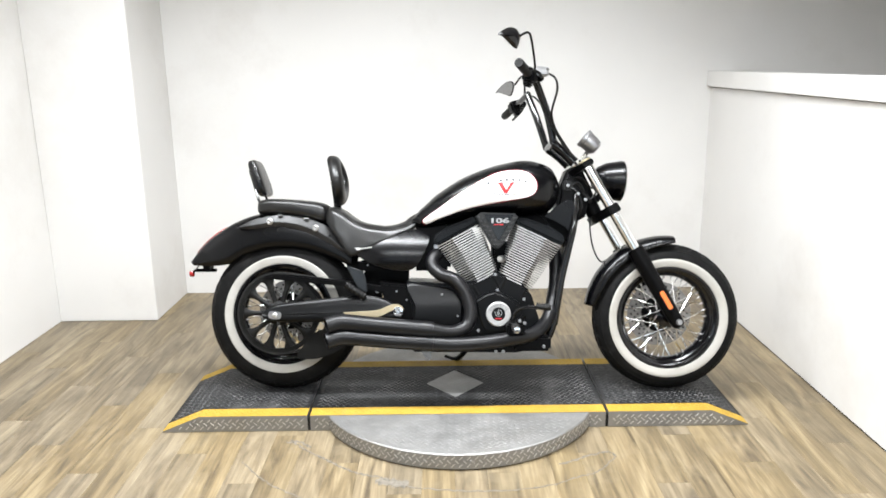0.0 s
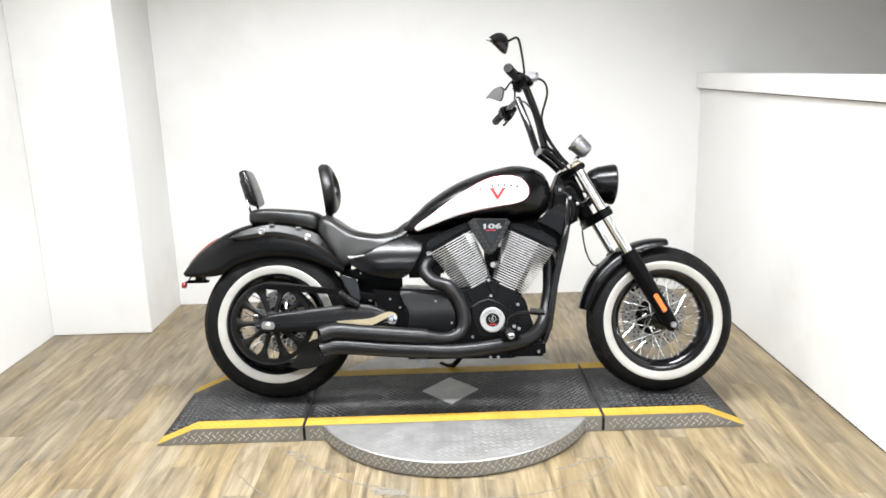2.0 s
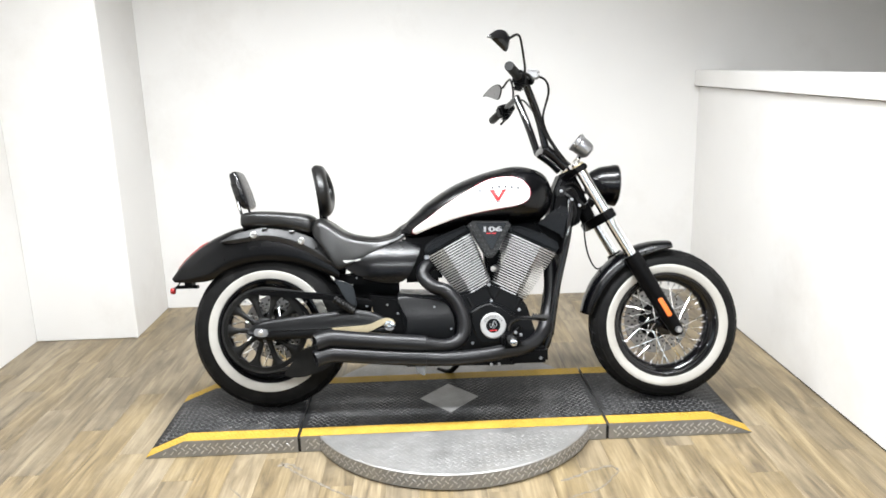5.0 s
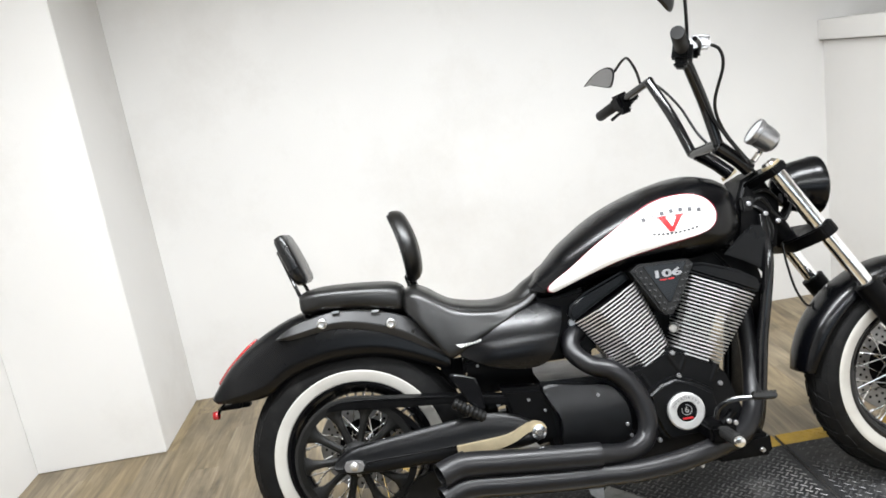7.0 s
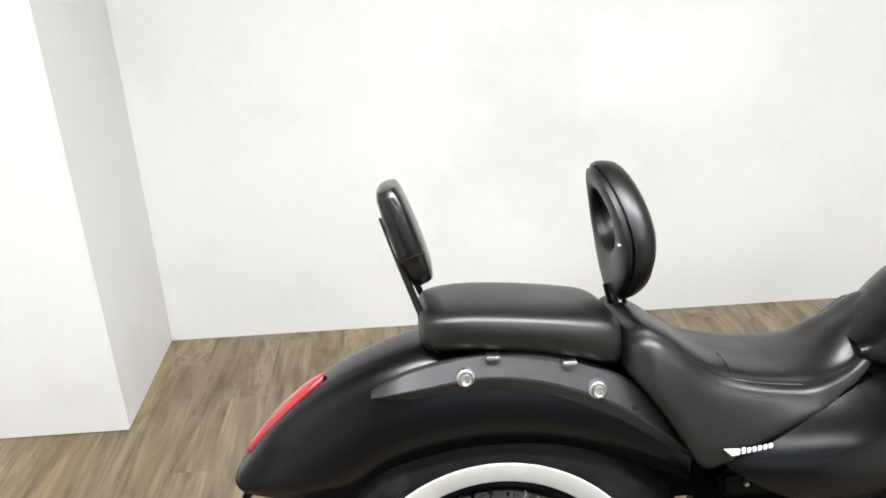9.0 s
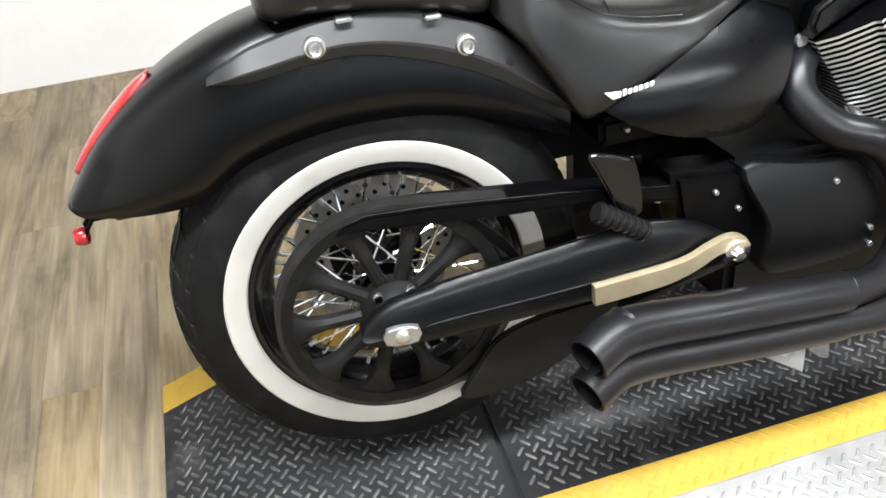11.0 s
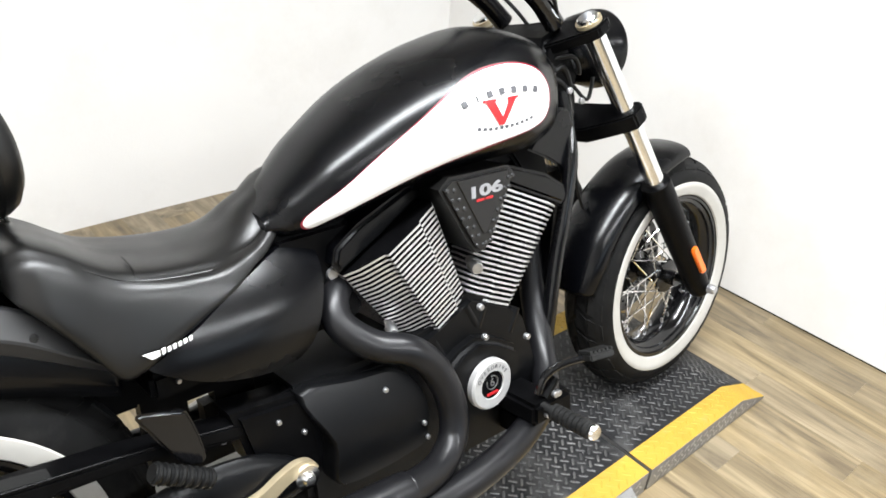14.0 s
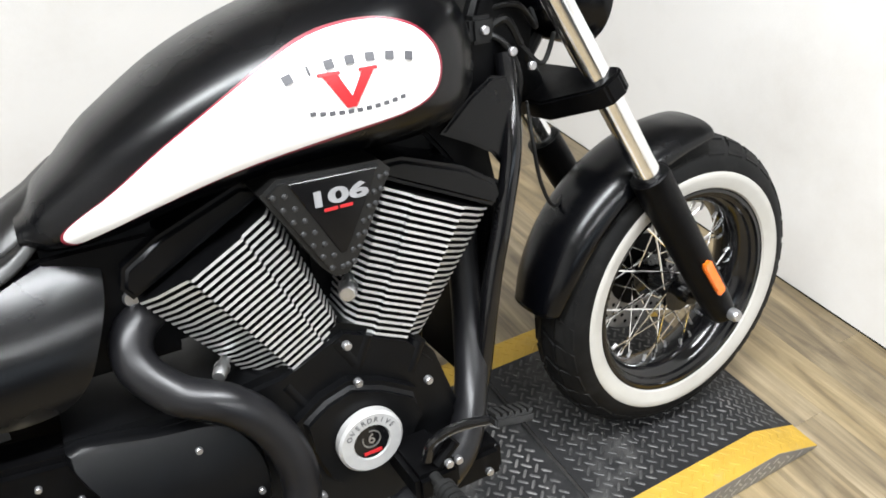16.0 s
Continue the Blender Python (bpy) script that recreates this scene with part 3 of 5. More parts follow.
def wheel(name, at, rear):
    half_w = 0.07 if rear else 0.064
    R = TR + (0.012 if rear else -0.005)
    k = half_w / 0.064
    rim = part(name, lathe([(0.212, -0.05 * k), (0.209, -0.0555 * k), (0.203, -0.0555 * k), (0.201, -0.05 * k), (0.193, -0.047 * k), (0.191, -0.041 * k), (0.181, -0.034), (0.177, -0.026), (0.171, -0.012), (0.171, 0.012), (0.177, 0.03), (0.19, 0.048 * k), (0.206, 0.055 * k), (0.212, 0.05 * k), (0.2, 0.04), (0.186, 0.02), (0.184, 0), (0.186, -0.02), (0.2, -0.04)], 72, closed=True), GLOSS, bike, "gloss black laced rim")
    rim.matrix_basis = Matrix.Translation(at) if rear else Matrix.Translation(at) @ pose(0, 0, 0, 2.2, 0, 1.4)
    side = [(0.206, 0.05), (0.214, 0.0585), (0.232, 0.0635), (0.252, 0.064), (0.272, 0.0595), (0.288, 0.048), (0.299, 0.028)]
    prof = [(r + (R - TR) * (r > 0.27), y * k) for r, y in side]
    prof = prof + [(R, 0)] + [(r, -y) for r, y in prof[::-1]] + [(0.2, -0.035), (0.2, 0.035)]
    part("tyre", lathe(prof, 96, closed=True), TYRE, rim, "black treaded rubber tyre")
    for s in (1, -1):
        band = [(0.2115, 0.0568), (0.214, 0.0605), (0.232, 0.0655), (0.243, 0.0662), (0.2455, 0.0648), (0.2435, 0.06), (0.23, 0.058)]
        part("whitewall", lathe([(r, s * y * k) for r, y in band], 96, closed=True), WHITEWALL, rim, "white sidewall band")
    # tread blocks over the crown
    verts, faces = [], []
    for i in range(32):
        for s, (u0, u1, a_off) in [(s, q) for s in (1, -1) for q in ((0.06, 0.5, 0.0), (0.58, 1.06, 0.07))]:
            a0 = 2 * math.pi * i / 32 + a_off + (0.098 if s > 0 else 0)
            kk = len(verts)
            for h in (0.0, 0.0045):
                for u, da in ((u0, 0.0), (u0, 0.15), (u1, 0.22), (u1, 0.07)):
                    y = s * u * 0.052 * k
                    base = R - 0.022 * (abs(y) / (0.05 * k)) ** 2.2 - 0.0015 + h
                    verts.append((base * math.cos(a0 + da), y, base * math.sin(a0 + da)))
            faces += [(kk, kk + 1, kk + 5, kk + 4), (kk + 1, kk + 2, kk + 6, kk + 5), (kk + 2, kk + 3, kk + 7, kk + 6), (kk + 3, kk, kk + 4, kk + 7), (kk + 4, kk + 5, kk + 6, kk + 7)]
    me = bpy.data.meshes.new("tread")
    me.from_pydata(verts, [], faces)
    me.materials.append(TYRE)
    o = new("tread", me)
    o.parent, o["kind"] = rim, "stuff"
    part("hub", lathe([(0.0, -0.075), (0.018, -0.075), (0.018, -0.05), (0.042, -0.046), (0.045, -0.038), (0.028, -0.03), (0.026, 0.03), (0.045, 0.038), (0.042, 0.046), (0.018, 0.05), (0.018, 0.075), (0, 0.075)], 32), GLOSS, rim, "gloss black hub")
    # laced wire spokes, four kinds in turn
    nipple = None
    for s in (1, -1):
        for turn in (1, -1):
            a = (0.042 * math.cos(turn * 0.95), s * (0.04 if turn > 0 else 0.044), 0.042 * math.sin(turn * 0.95))
            b = (0.174, s * 0.008, 0.0)
            sp = part("spoke", tube([a, b], 0.0019, 6, 1, False), CHROME, rim)
            base = 0.0 if turn > 0 else 0.16
            for i in range(10):
                m = Matrix.Rotation(-(2 * math.pi * i / 10 + base + (0.31 if s > 0 else 0)), 4, "Y")
                if i == 0:
                    sp.matrix_basis = m
                else:
                    again(sp, rim, m)
                nm = m @ pose(0.166, s * 0.009, 0, 0, 0, 0)
                if nipple is None:
                    nipple = part("spoke_nipple", lathe([(0, -0.008), (0.0034, -0.008), (0.0034, 0.006), (0.0048, 0.008)], 8, "x"), GAUGE, rim)
                    nipple.matrix_basis = nm
                else:
                    again(nipple, rim, nm)
    disc = lathe([(0.075, 0.072), (0.135, 0.072), (0.137, 0.0745), (0.135, 0.077), (0.075, 0.077)], 64, closed=True)
    part("brake_disc", disc, DISC, rim, "steel brake disc")
    dots = []
    for i in range(24):
        for r, o_ in ((0.092, 0), (0.106, 0.5), (0.12, 0)):
            a = 2 * math.pi * (i + o_) / 24
            dots.append(moved(lathe([(0, -0.0012), (0.0042, -0.0012), (0.0042, 0.0), (0, 0)], 8), Matrix.Translation((r * math.cos(a), 0.0722, r * math.sin(a)))))
    part("disc_drilling", merged(*dots), DARK, rim)
    part("disc_carrier", lathe([(0.026, 0.066), (0.078, 0.07), (0.078, 0.076), (0.026, 0.074)], 32, closed=True), DARK, rim)
    return rim


front_wheel, rear_wheel = wheel("front_wheel", FW, False), wheel("rear_wheel", RW, True)

# belt pulley on the near side of the rear wheel
PC = (-0.798, -0.138, 0.332)
pulley = part("drive_pulley", lathe([(0.146, -0.014), (0.164, -0.014), (0.166, -0.011), (0.166, 0.012), (0.15, 0.014), (0.146, 0.012)], 72, closed=True), PULLEY, bike, "matte black belt pulley")
pulley.matrix_basis = Matrix.Translation(PC)
arm = part("pulley_spoke", skin([[(r, y, z) for y, z in ((-0.006, -w), (-0.012, -w * 0.4), (-0.012, w * 0.4), (-0.006, w), (0.006, w), (0.006, -w))] for r, w in ((0.03, 0.012), (0.06, 0.0095), (0.1, 0.0095), (0.122, 0.013), (0.138, 0.022), (0.149, 0.034))]), PULLEY, pulley)
for i in range(1, 10):
    again(arm, pulley, Matrix.Rotation(2 * math.pi * i / 10, 4, "Y"))
part("pulley_hub", lathe([(0, -0.03), (0.028, -0.03), (0.034, -0.02), (0.05, -0.012), (0.05, 0.01), (0, 0.01)], 32), PULLEY, pulley)
for i in range(5):
    a = 2 * math.pi * (i + 0.75) / 5
    part("pulley_bolt", moved(lathe([(0, -0.022), (0.006, -0.022), (0.008, -0.019), (0.008, -0.01)], 12), Matrix.Translation((0.04 * math.cos(a), 0, 0.04 * math.sin(a)))), CHROME, pulley, "chrome bolt")


def belt():
    c0, r0, c1, r1 = (PC[0], PC[2]), 0.17, (-0.2, 0.35), 0.06
    d = math.hypot(c1[0] - c0[0], c1[1] - c0[1])
    base, off = math.atan2(c1[1] - c0[1], c1[0] - c0[0]), math.acos((r0 - r1) / d)
    line = [(c0[0] + r0 * math.cos(a), c0[1] + r0 * math.sin(a)) for a in np.linspace(base + off, base + 2 * math.pi - off, 40)]
    line += [(c1[0] + r1 * math.cos(a), c1[1] + r1 * math.sin(a)) for a in np.linspace(base - off, base + off, 16)]
    k = len(line)
    ctr = []
    for i, (x, z) in enumerate(line):
        ax, az = line[i - 1]
        bx, bz = line[(i + 1) % k]
        tx, tz = bx - ax, bz - az
        n = math.hypot(tx, tz)
        nx, nz = -tz / n, tx / n
        ctr.append([(x, -0.153, z), (x, -0.125, z), (x + nx * 0.007, -0.125, z + nz * 0.007), (x + nx * 0.007, -0.153, z + nz * 0.007)])
    return skin(ctr + [ctr[0]], caps=False)


part("drive_belt", belt(), RUBBER, bike, "black toothed drive belt")

# ---- fenders ----
FENDER = [((-1.196, 0.546), (-1.175, 0.528), 0.062), ((-1.134, 0.622), (-1.105, 0.526), 0.086), ((-1.042, 0.69), (-1.022, 0.533), 0.095), ((-0.94, 0.735), (-0.954, 0.572), 0.098),
          ((-0.85, 0.75), (-0.858, 0.596), 0.1), ((-0.75, 0.747), (-0.763, 0.6), 0.1), ((-0.65, 0.718), (-0.669, 0.587), 0.1), ((-0.56, 0.668), (-0.575, 0.552), 0.099), ((-0.49, 0.596), (-0.504, 0.521), 0.096)]


def sweep_fender(stations, n=5, arc=14, power=0.62):
    rows = smooth_path([(*o, *l, w) for o, l, w in stations], n)
    rings = []
    for ox, oz, lx, lz, w in rows:
        ring = []
        for a in np.linspace(0, math.pi, arc * 2 + 1):
            c, s = math.cos(a), math.sin(a)
            v = abs(s) ** power
            ring.append((lx + (ox - lx) * v, -w * math.copysign(abs(c) ** power, c), lz + (oz - lz) * v))
        rings.append(ring)
    return skin(rings, caps=False, closed=False)


def thick(ob, t=0.003):
    m = ob.modifiers.new("thickness", "SOLIDIFY")
    m.thickness, m.offset = t, -1
    return ob


thick(part("rear_fender", sweep_fender(FENDER, 5, 16, 0.6), SATIN, bike, "satin black bobbed rear fender"))
tail = part("tail_lamp", sweep_fender([((-1.054, 0.69), (-1.054, 0.68), 0.012), ((-1.088, 0.669), (-1.086, 0.656), 0.026), ((-1.139, 0.626), (-1.133, 0.614), 0.032), ((-1.178, 0.583), (-1.169, 0.573), 0.028)], 5, 6), REDLENS, bike, "slim red tail lamp lens")
thick(tail, 0.004)
FARC = []
for a, w, dp in ((171, 0.058, 0.045), (160, 0.068, 0.052), (145, 0.073, 0.056), (128, 0.075, 0.058), (112, 0.075, 0.056), (99, 0.074, 0.05), (90, 0.073, 0.042), (85, 0.071, 0.036)):
    c, s = math.cos(radians(a)), math.sin(radians(a))
    FARC.append(((FW[0] + 0.338 * c, FW[2] + 0.338 * s), (FW[0] + (0.347 - dp) * c, FW[2] + (0.347 - dp) * s), w))
thick(part("front_fender", moved(sweep_fender(FARC, 5, 14, 0.85), pose(0, -0.042, 0, 1.5)), SATIN, bike, "satin black front fender"), 0.003)

def strut_mesh(side):
    """Stations of (bottom x, z, top x, z): a long plate with a ridge, its upper face turned to the light."""
    rings = []
    for bx, bz, tx, tz in smooth_path([(-0.976, 0.686, -0.976, 0.688), (-0.955, 0.681, -0.95, 0.703), (-0.92, 0.679, -0.905, 0.721), (-0.806, 0.69, -0.806, 0.738), (-0.712, 0.67, -0.705, 0.729), (-0.63, 0.636, -0.606, 0.69), (-0.56, 0.594, -0.548, 0.638), (-0.515, 0.567, -0.512, 0.59), (-0.503, 0.56, -0.503, 0.565)], 5):
        rings.append([(bx + (tx - bx) * f, side * y, bz + (tz - bz) * f) for f, y in ((0, 0.09), (0, 0.1), (0.03, 0.1025), (0.33, 0.11), (0.4, 0.11), (0.96, 0.095), (1, 0.091), (1, 0.082))])
    return skin(rings)


for s in (-1, 1):
    st = part("fender_strut", strut_mesh(s), STRUT, bike, "charcoal satin fender strut", 18)
    for x, z in ((-0.84, 0.71), (-0.65, 0.681)):
        part("strut_bolt", moved(lathe([(0, -0.009), (0.0045, -0.009), (0.005, -0.0155), (0.008, -0.0165), (0.0095, -0.014), (0.0105, -0.009), (0.0115, -0.0085), (0.013, -0.0075), (0.0138, -0.002), (0.0138, 0.004)], 24), pose(x, s * 0.105, z, 0, 0, 0 if s < 0 else 180)), ALU, st, "chrome cap bolt")
    part("rubber_button", moved(lathe([(0, -0.005), (0.005, -0.005), (0.007, 0)], 14), pose(-0.593, s * 0.104, 0.648, 0, 0, 0 if s < 0 else 180)), RUBBER, st)
part("plate_bracket", merged(block(-1.15, -1.12, -0.03, 0.03, 0.5, 0.545, 0.004), block(-1.19, -1.1, -0.012, 0.012, 0.498, 0.512, 0.003), tube([(-1.185, -0.03, 0.506), (-1.185, 0.03, 0.506)], 0.004, 10, 1, False), tube([(-1.165, -0.035, 0.525), (-1.19, -0.035, 0.492)], 0.003, 8, 1, False)), DARK, bike)
part("tail_reflector", moved(lathe([(0, -0.012), (0.012, -0.01), (0.014, 0), (0.012, 0.006)], 16, "x"), Matrix.Translation((-1.192, -0.035, 0.492))), REDLENS, bike, "small red reflector")

# ---- seats and backrests ----
def seat_loft(rows, power=2.8, seg=36, dish=0.0, n=6):
    """Rows of (x, half width, bottom z, top z). dish sinks the middle of the top."""
    rings = []
    for x, w, zb, zt in smooth_path(rows, n):
        zc, h = (zb + zt) / 2, (zt - zb) / 2
        ring = []
        for a in np.linspace(0, 2 * math.pi, seg, endpoint=False):
            c, s = math.cos(a), math.sin(a)
            y = w * math.copysign(abs(c) ** (2 / power), c)
            z = h * math.copysign(abs(s) ** (2 / power), s)
            if s > 0:
                z -= dish * (1 - min(1, abs(y) / w) ** 2) * min(1.0, h / 0.05)
            ring.append((x, y, zc + z))
        rings.append(ring)
    return skin(rings)


pillion = part("passenger_seat", seat_loft([(-0.903, 0.05, 0.757, 0.785), (-0.897, 0.082, 0.743, 0.796), (-0.88, 0.097, 0.736, 0.804), (-0.83, 0.106, 0.738, 0.808), (-0.75, 0.111, 0.731, 0.804), (-0.68, 0.111, 0.718, 0.797), (-0.636, 0.107, 0.706, 0.79), (-0.613, 0.098, 0.704, 0.778), (-0.604, 0.07, 0.714, 0.766)], 3.5), LEATHER, bike, "black leather passenger seat")
for x, z in ((-0.81, 0.73), (-0.7, 0.716)):
    part("seat_clip", block(x, x + 0.022, -0.109, -0.085, z + 0.003, z + 0.009, 0.002), ALU, pillion)

# the saddle rises behind the rider and along the tank's tail
def saddle_mesh():
    """Rows of (x, shoulder half width, shoulder z, middle z, skirt half width, skirt z): a smooth top, a welted shoulder and a flat skirt."""
    rows = [(-0.612, 0.09, 0.742, 0.742, 0.09, 0.715), (-0.602, 0.125, 0.765, 0.762, 0.13, 0.7), (-0.575, 0.145, 0.774, 0.768, 0.155, 0.668), (-0.54, 0.152, 0.757, 0.746, 0.163, 0.617),
            (-0.507, 0.154, 0.733, 0.72, 0.166, 0.567), (-0.475, 0.155, 0.714, 0.703, 0.168, 0.57), (-0.43, 0.154, 0.701, 0.694, 0.168, 0.594), (-0.38, 0.15, 0.693, 0.69, 0.164, 0.617),
            (-0.33, 0.144, 0.689, 0.694, 0.157, 0.64), (-0.29, 0.129, 0.691, 0.706, 0.138, 0.66), (-0.262, 0.116, 0.7, 0.726, 0.123, 0.67), (-0.235, 0.101, 0.718, 0.741, 0.106, 0.688),
            (-0.212, 0.086, 0.742, 0.758, 0.09, 0.71), (-0.19, 0.07, 0.762, 0.772, 0.085, 0.735), (-0.182, 0.06, 0.758, 0.766, 0.065, 0.745)]
    rings = []
    for x, ys, zs, zt, yb, zb in smooth_path(rows, 6):
        ys, yb = ys * 0.76, yb * 0.875
        zm, zw = max(zt, zs - 0.002), zs - 0.016 * min(1, (zs - zb) / 0.06)
        d = zw - zb
        half = [(0, zm), (ys * 0.35, zm - 0.001), (ys * 0.7, zm * 0.5 + zs * 0.5 - 0.003), (ys * 0.9, zs - 0.008), (ys, zw), (ys + (yb - ys) * 0.35 + 0.005, zw - 0.14 * d),
                (ys + (yb - ys) * 0.65 + 0.005, zw - 0.45 * d), (yb + 0.002, zw - 0.85 * d), (yb - 0.003, zb), (yb - 0.02, zb), (yb * 0.5, zb + 0.002)]
        ring = [(x, -p[0], p[1]) for p in smooth_path(half, 3)] + [(x, 0, zb + 0.002)]
        rings.append(ring + [(x, -p[1], p[2]) for p in ring[-2:0:-1]])
    return skin(rings)


saddle = part("rider_seat", saddle_mesh(), LEATHER, bike, "black leather stepped solo saddle with a wide skirt", 50)
part("seat_piping", tube([(-0.585, -0.113, 0.752), (-0.56, -0.1155, 0.746), (-0.52, -0.1185, 0.723), (-0.475, -0.1195, 0.696), (-0.43, -0.119, 0.683), (-0.38, -0.1165, 0.675), (-0.33, -0.1125, 0.671), (-0.29, -0.1, 0.676)], 0.0016, 6), LEATHER, saddle)
part("seat_seam", tube([(-0.455, -0.06, 0.7085), (-0.456, -0.09, 0.7055), (-0.457, -0.11, 0.698), (-0.459, -0.1215, 0.688), (-0.462, -0.129, 0.673)], 0.0012, 6), LEATHER, saddle)
part("maker_mark", slab([(-0.481, 0.599), (-0.458, 0.598), (-0.459, 0.591), (-0.47, 0.589)], -0.158, -0.154), WHITEINK, saddle, "small white maker's mark")
for i in range(6):
    x, z = -0.4555 + 0.0078 * i, 0.5945 + 0.0012 * i
    part("maker_mark", slab([(x, z - 0.0035), (x + 0.0048, z - 0.002), (x + 0.0052, z + 0.0035 + 0.002 * (i == 0)), (x + 0.0004, z + 0.002 + 0.002 * (i == 0))], -0.158, -0.154), WHITEINK, saddle)

def backrest_pad():
    """A thin upright cushion, square-edged, with rounded corners."""
    rings = []
    for t, w, d in ((0, 0.05, 0.012), (0.006, 0.07, 0.02), (0.02, 0.078, 0.024), (0.06, 0.082, 0.026), (0.11, 0.082, 0.025), (0.145, 0.078, 0.022), (0.156, 0.068, 0.018), (0.16, 0.05, 0.01)):
        ring = []
        for a in np.linspace(0, 2 * math.pi, 32, endpoint=False):
            c, s = math.cos(a), math.sin(a)
            ring.append((0.9 * d * math.copysign(abs(s) ** 0.45, s), w * math.copysign(abs(c) ** 0.45, c), t))
        rings.append(ring)
    return skin(rings)


REST = 0.05
rest = part("passenger_backrest", moved(backrest_pad(), pose(-0.891, REST, 0.824, 0, -19, 0)), VINYL, bike, "black leather passenger backrest on a thin bar")
part("pad_seam", moved(tube([(-0.02, -0.0835, 0.05), (0.0, -0.0845, 0.052), (0.02, -0.082, 0.05)], 0.0016, 6), pose(-0.891, REST, 0.824, 0, -19, 0)), VINYL, rest)
for s in (-1, 1):
    part("backrest_bar", tube([(-0.876, REST * 0.5 + s * 0.085, 0.735), (-0.902, REST * 0.7 + s * 0.078, 0.8), (-0.926, REST + s * 0.065, 0.86), (-0.95, REST + s * 0.05, 0.93)], 0.0055, 10), GLOSS, rest, "gloss black bar")


def oval(b, hw, hh):
    """A point of the backrest's outline: narrower towards the top."""
    y, z = hw * math.cos(b), hh * math.sin(b)
    return y * (1 - 0.22 * max(0, math.sin(b))), z


def cushion():
    """The bulging front cushion of the backrest: a fat ring, open in the middle."""
    rings = []
    for b in np.linspace(0, 2 * math.pi, 49):
        (oy, oz), (iy, iz) = oval(b, 0.116, 0.112), oval(b, 0.052, 0.046)
        iy, iz = iy + 0.018, iz + 0.014
        rings.append([(h, iy + (oy - iy) * k, iz + (oz - iz) * k) for k, h in ((0.0, -0.01), (0.08, 0.004), (0.25, 0.013), (0.5, 0.018), (0.72, 0.016), (0.9, 0.008), (0.98, -0.004), (1.0, -0.014), (0.95, -0.022), (0.5, -0.022), (0.06, -0.02))])
    bm = skin(rings, caps=False)
    bmesh.ops.remove_doubles(bm, verts=bm.verts, dist=1e-6)
    return bm


def back_ring():
    """The padded ring behind it, open in the middle."""
    rings = []
    for b in np.linspace(0, 2 * math.pi, 48, endpoint=False):
        (oy, oz), (iy, iz) = oval(b, 0.104, 0.105), oval(b, 0.058, 0.052)
        iy, iz = iy + 0.016, iz + 0.016
        ring = []
        for a in np.linspace(0, 2 * math.pi, 14, endpoint=False):
            k, h = 0.5 + 0.5 * math.cos(a), -0.024 + 0.011 * math.copysign(abs(math.sin(a)) ** 0.5, math.sin(a))
            ring.append((h, iy + (oy - iy) * k, iz + (oz - iz) * k))
        rings.append(ring)
    rings.append(rings[0])
    bm = skin(rings, caps=False)
    bmesh.ops.remove_doubles(bm, verts=bm.verts, dist=1e-6)
    return bm


def bowed(bm):
    """Bends the pad backwards towards its top and foot."""
    for v in bm.verts:
        v.co.x -= 1.3 * v.co.z**2
    return bm


RR = pose(-0.563, REST - 0.005, 0.891, 0, -9, 0)
rider_rest = part("rider_backrest", moved(bowed(cushion()), RR), LEATHER, bike, "black leather rider backrest with a hollow back")
part("back_ring", moved(bowed(back_ring()), RR), LEATHER, rider_rest, "padded ring round a hollow")
part("backrest_rivet", moved(lathe([(0, -0.003), (0.004, -0.002), (0.005, 0.002)], 12), RR @ pose(-0.036, -0.08, -0.01, 0, 0, -75)), CHROME, rider_rest, "chrome rivet")
part("backrest_post", tube([(-0.575, REST * 0.7, 0.75), (-0.585, REST, 0.8)], 0.016, 12, 1, False), GLOSS, rider_rest)

# ---- tank ----
TANK_W = [(-0.25, 0.068), (-0.22, 0.09), (-0.15, 0.125), (-0.05, 0.159), (0.05, 0.181), (0.15, 0.194), (0.23, 0.192), (0.3, 0.166), (0.335, 0.135), (0.355, 0.095), (0.366, 0.05)]
TANK_T = [(-0.25, 0.722), (-0.22, 0.755), (-0.15, 0.817), (-0.05, 0.88), (0.05, 0.922), (0.15, 0.948), (0.23, 0.957), (0.3, 0.941), (0.335, 0.92), (0.355, 0.885), (0.366, 0.86)]
TANK_B = [(-0.25, 0.688), (-0.22, 0.674), (-0.15, 0.68), (-0.05, 0.704), (0.05, 0.72), (0.15, 0.724), (0.23, 0.722), (0.3, 0.73), (0.335, 0.752), (0.355, 0.786), (0.366, 0.815)]
TANK_N, TANK_UP, TANK_FAR, TANK_C = 2.5, 2.7, 1.9, -0.025


def tank_y(x, z, out=0.0):
    """The near side of the tank at (x, z)."""
    w, zt, zb = profile(TANK_W, x), profile(TANK_T, x), profile(TANK_B, x)
    zc = zb + (zt - zb) * 0.42
    h = (zt - zc) if z > zc else (zc - zb)
    u, k = min(0.999, abs(z - zc) / h), TANK_UP if z > zc else TANK_N
    return TANK_C - (w * (1 - u**k) ** (1 / k)) - out


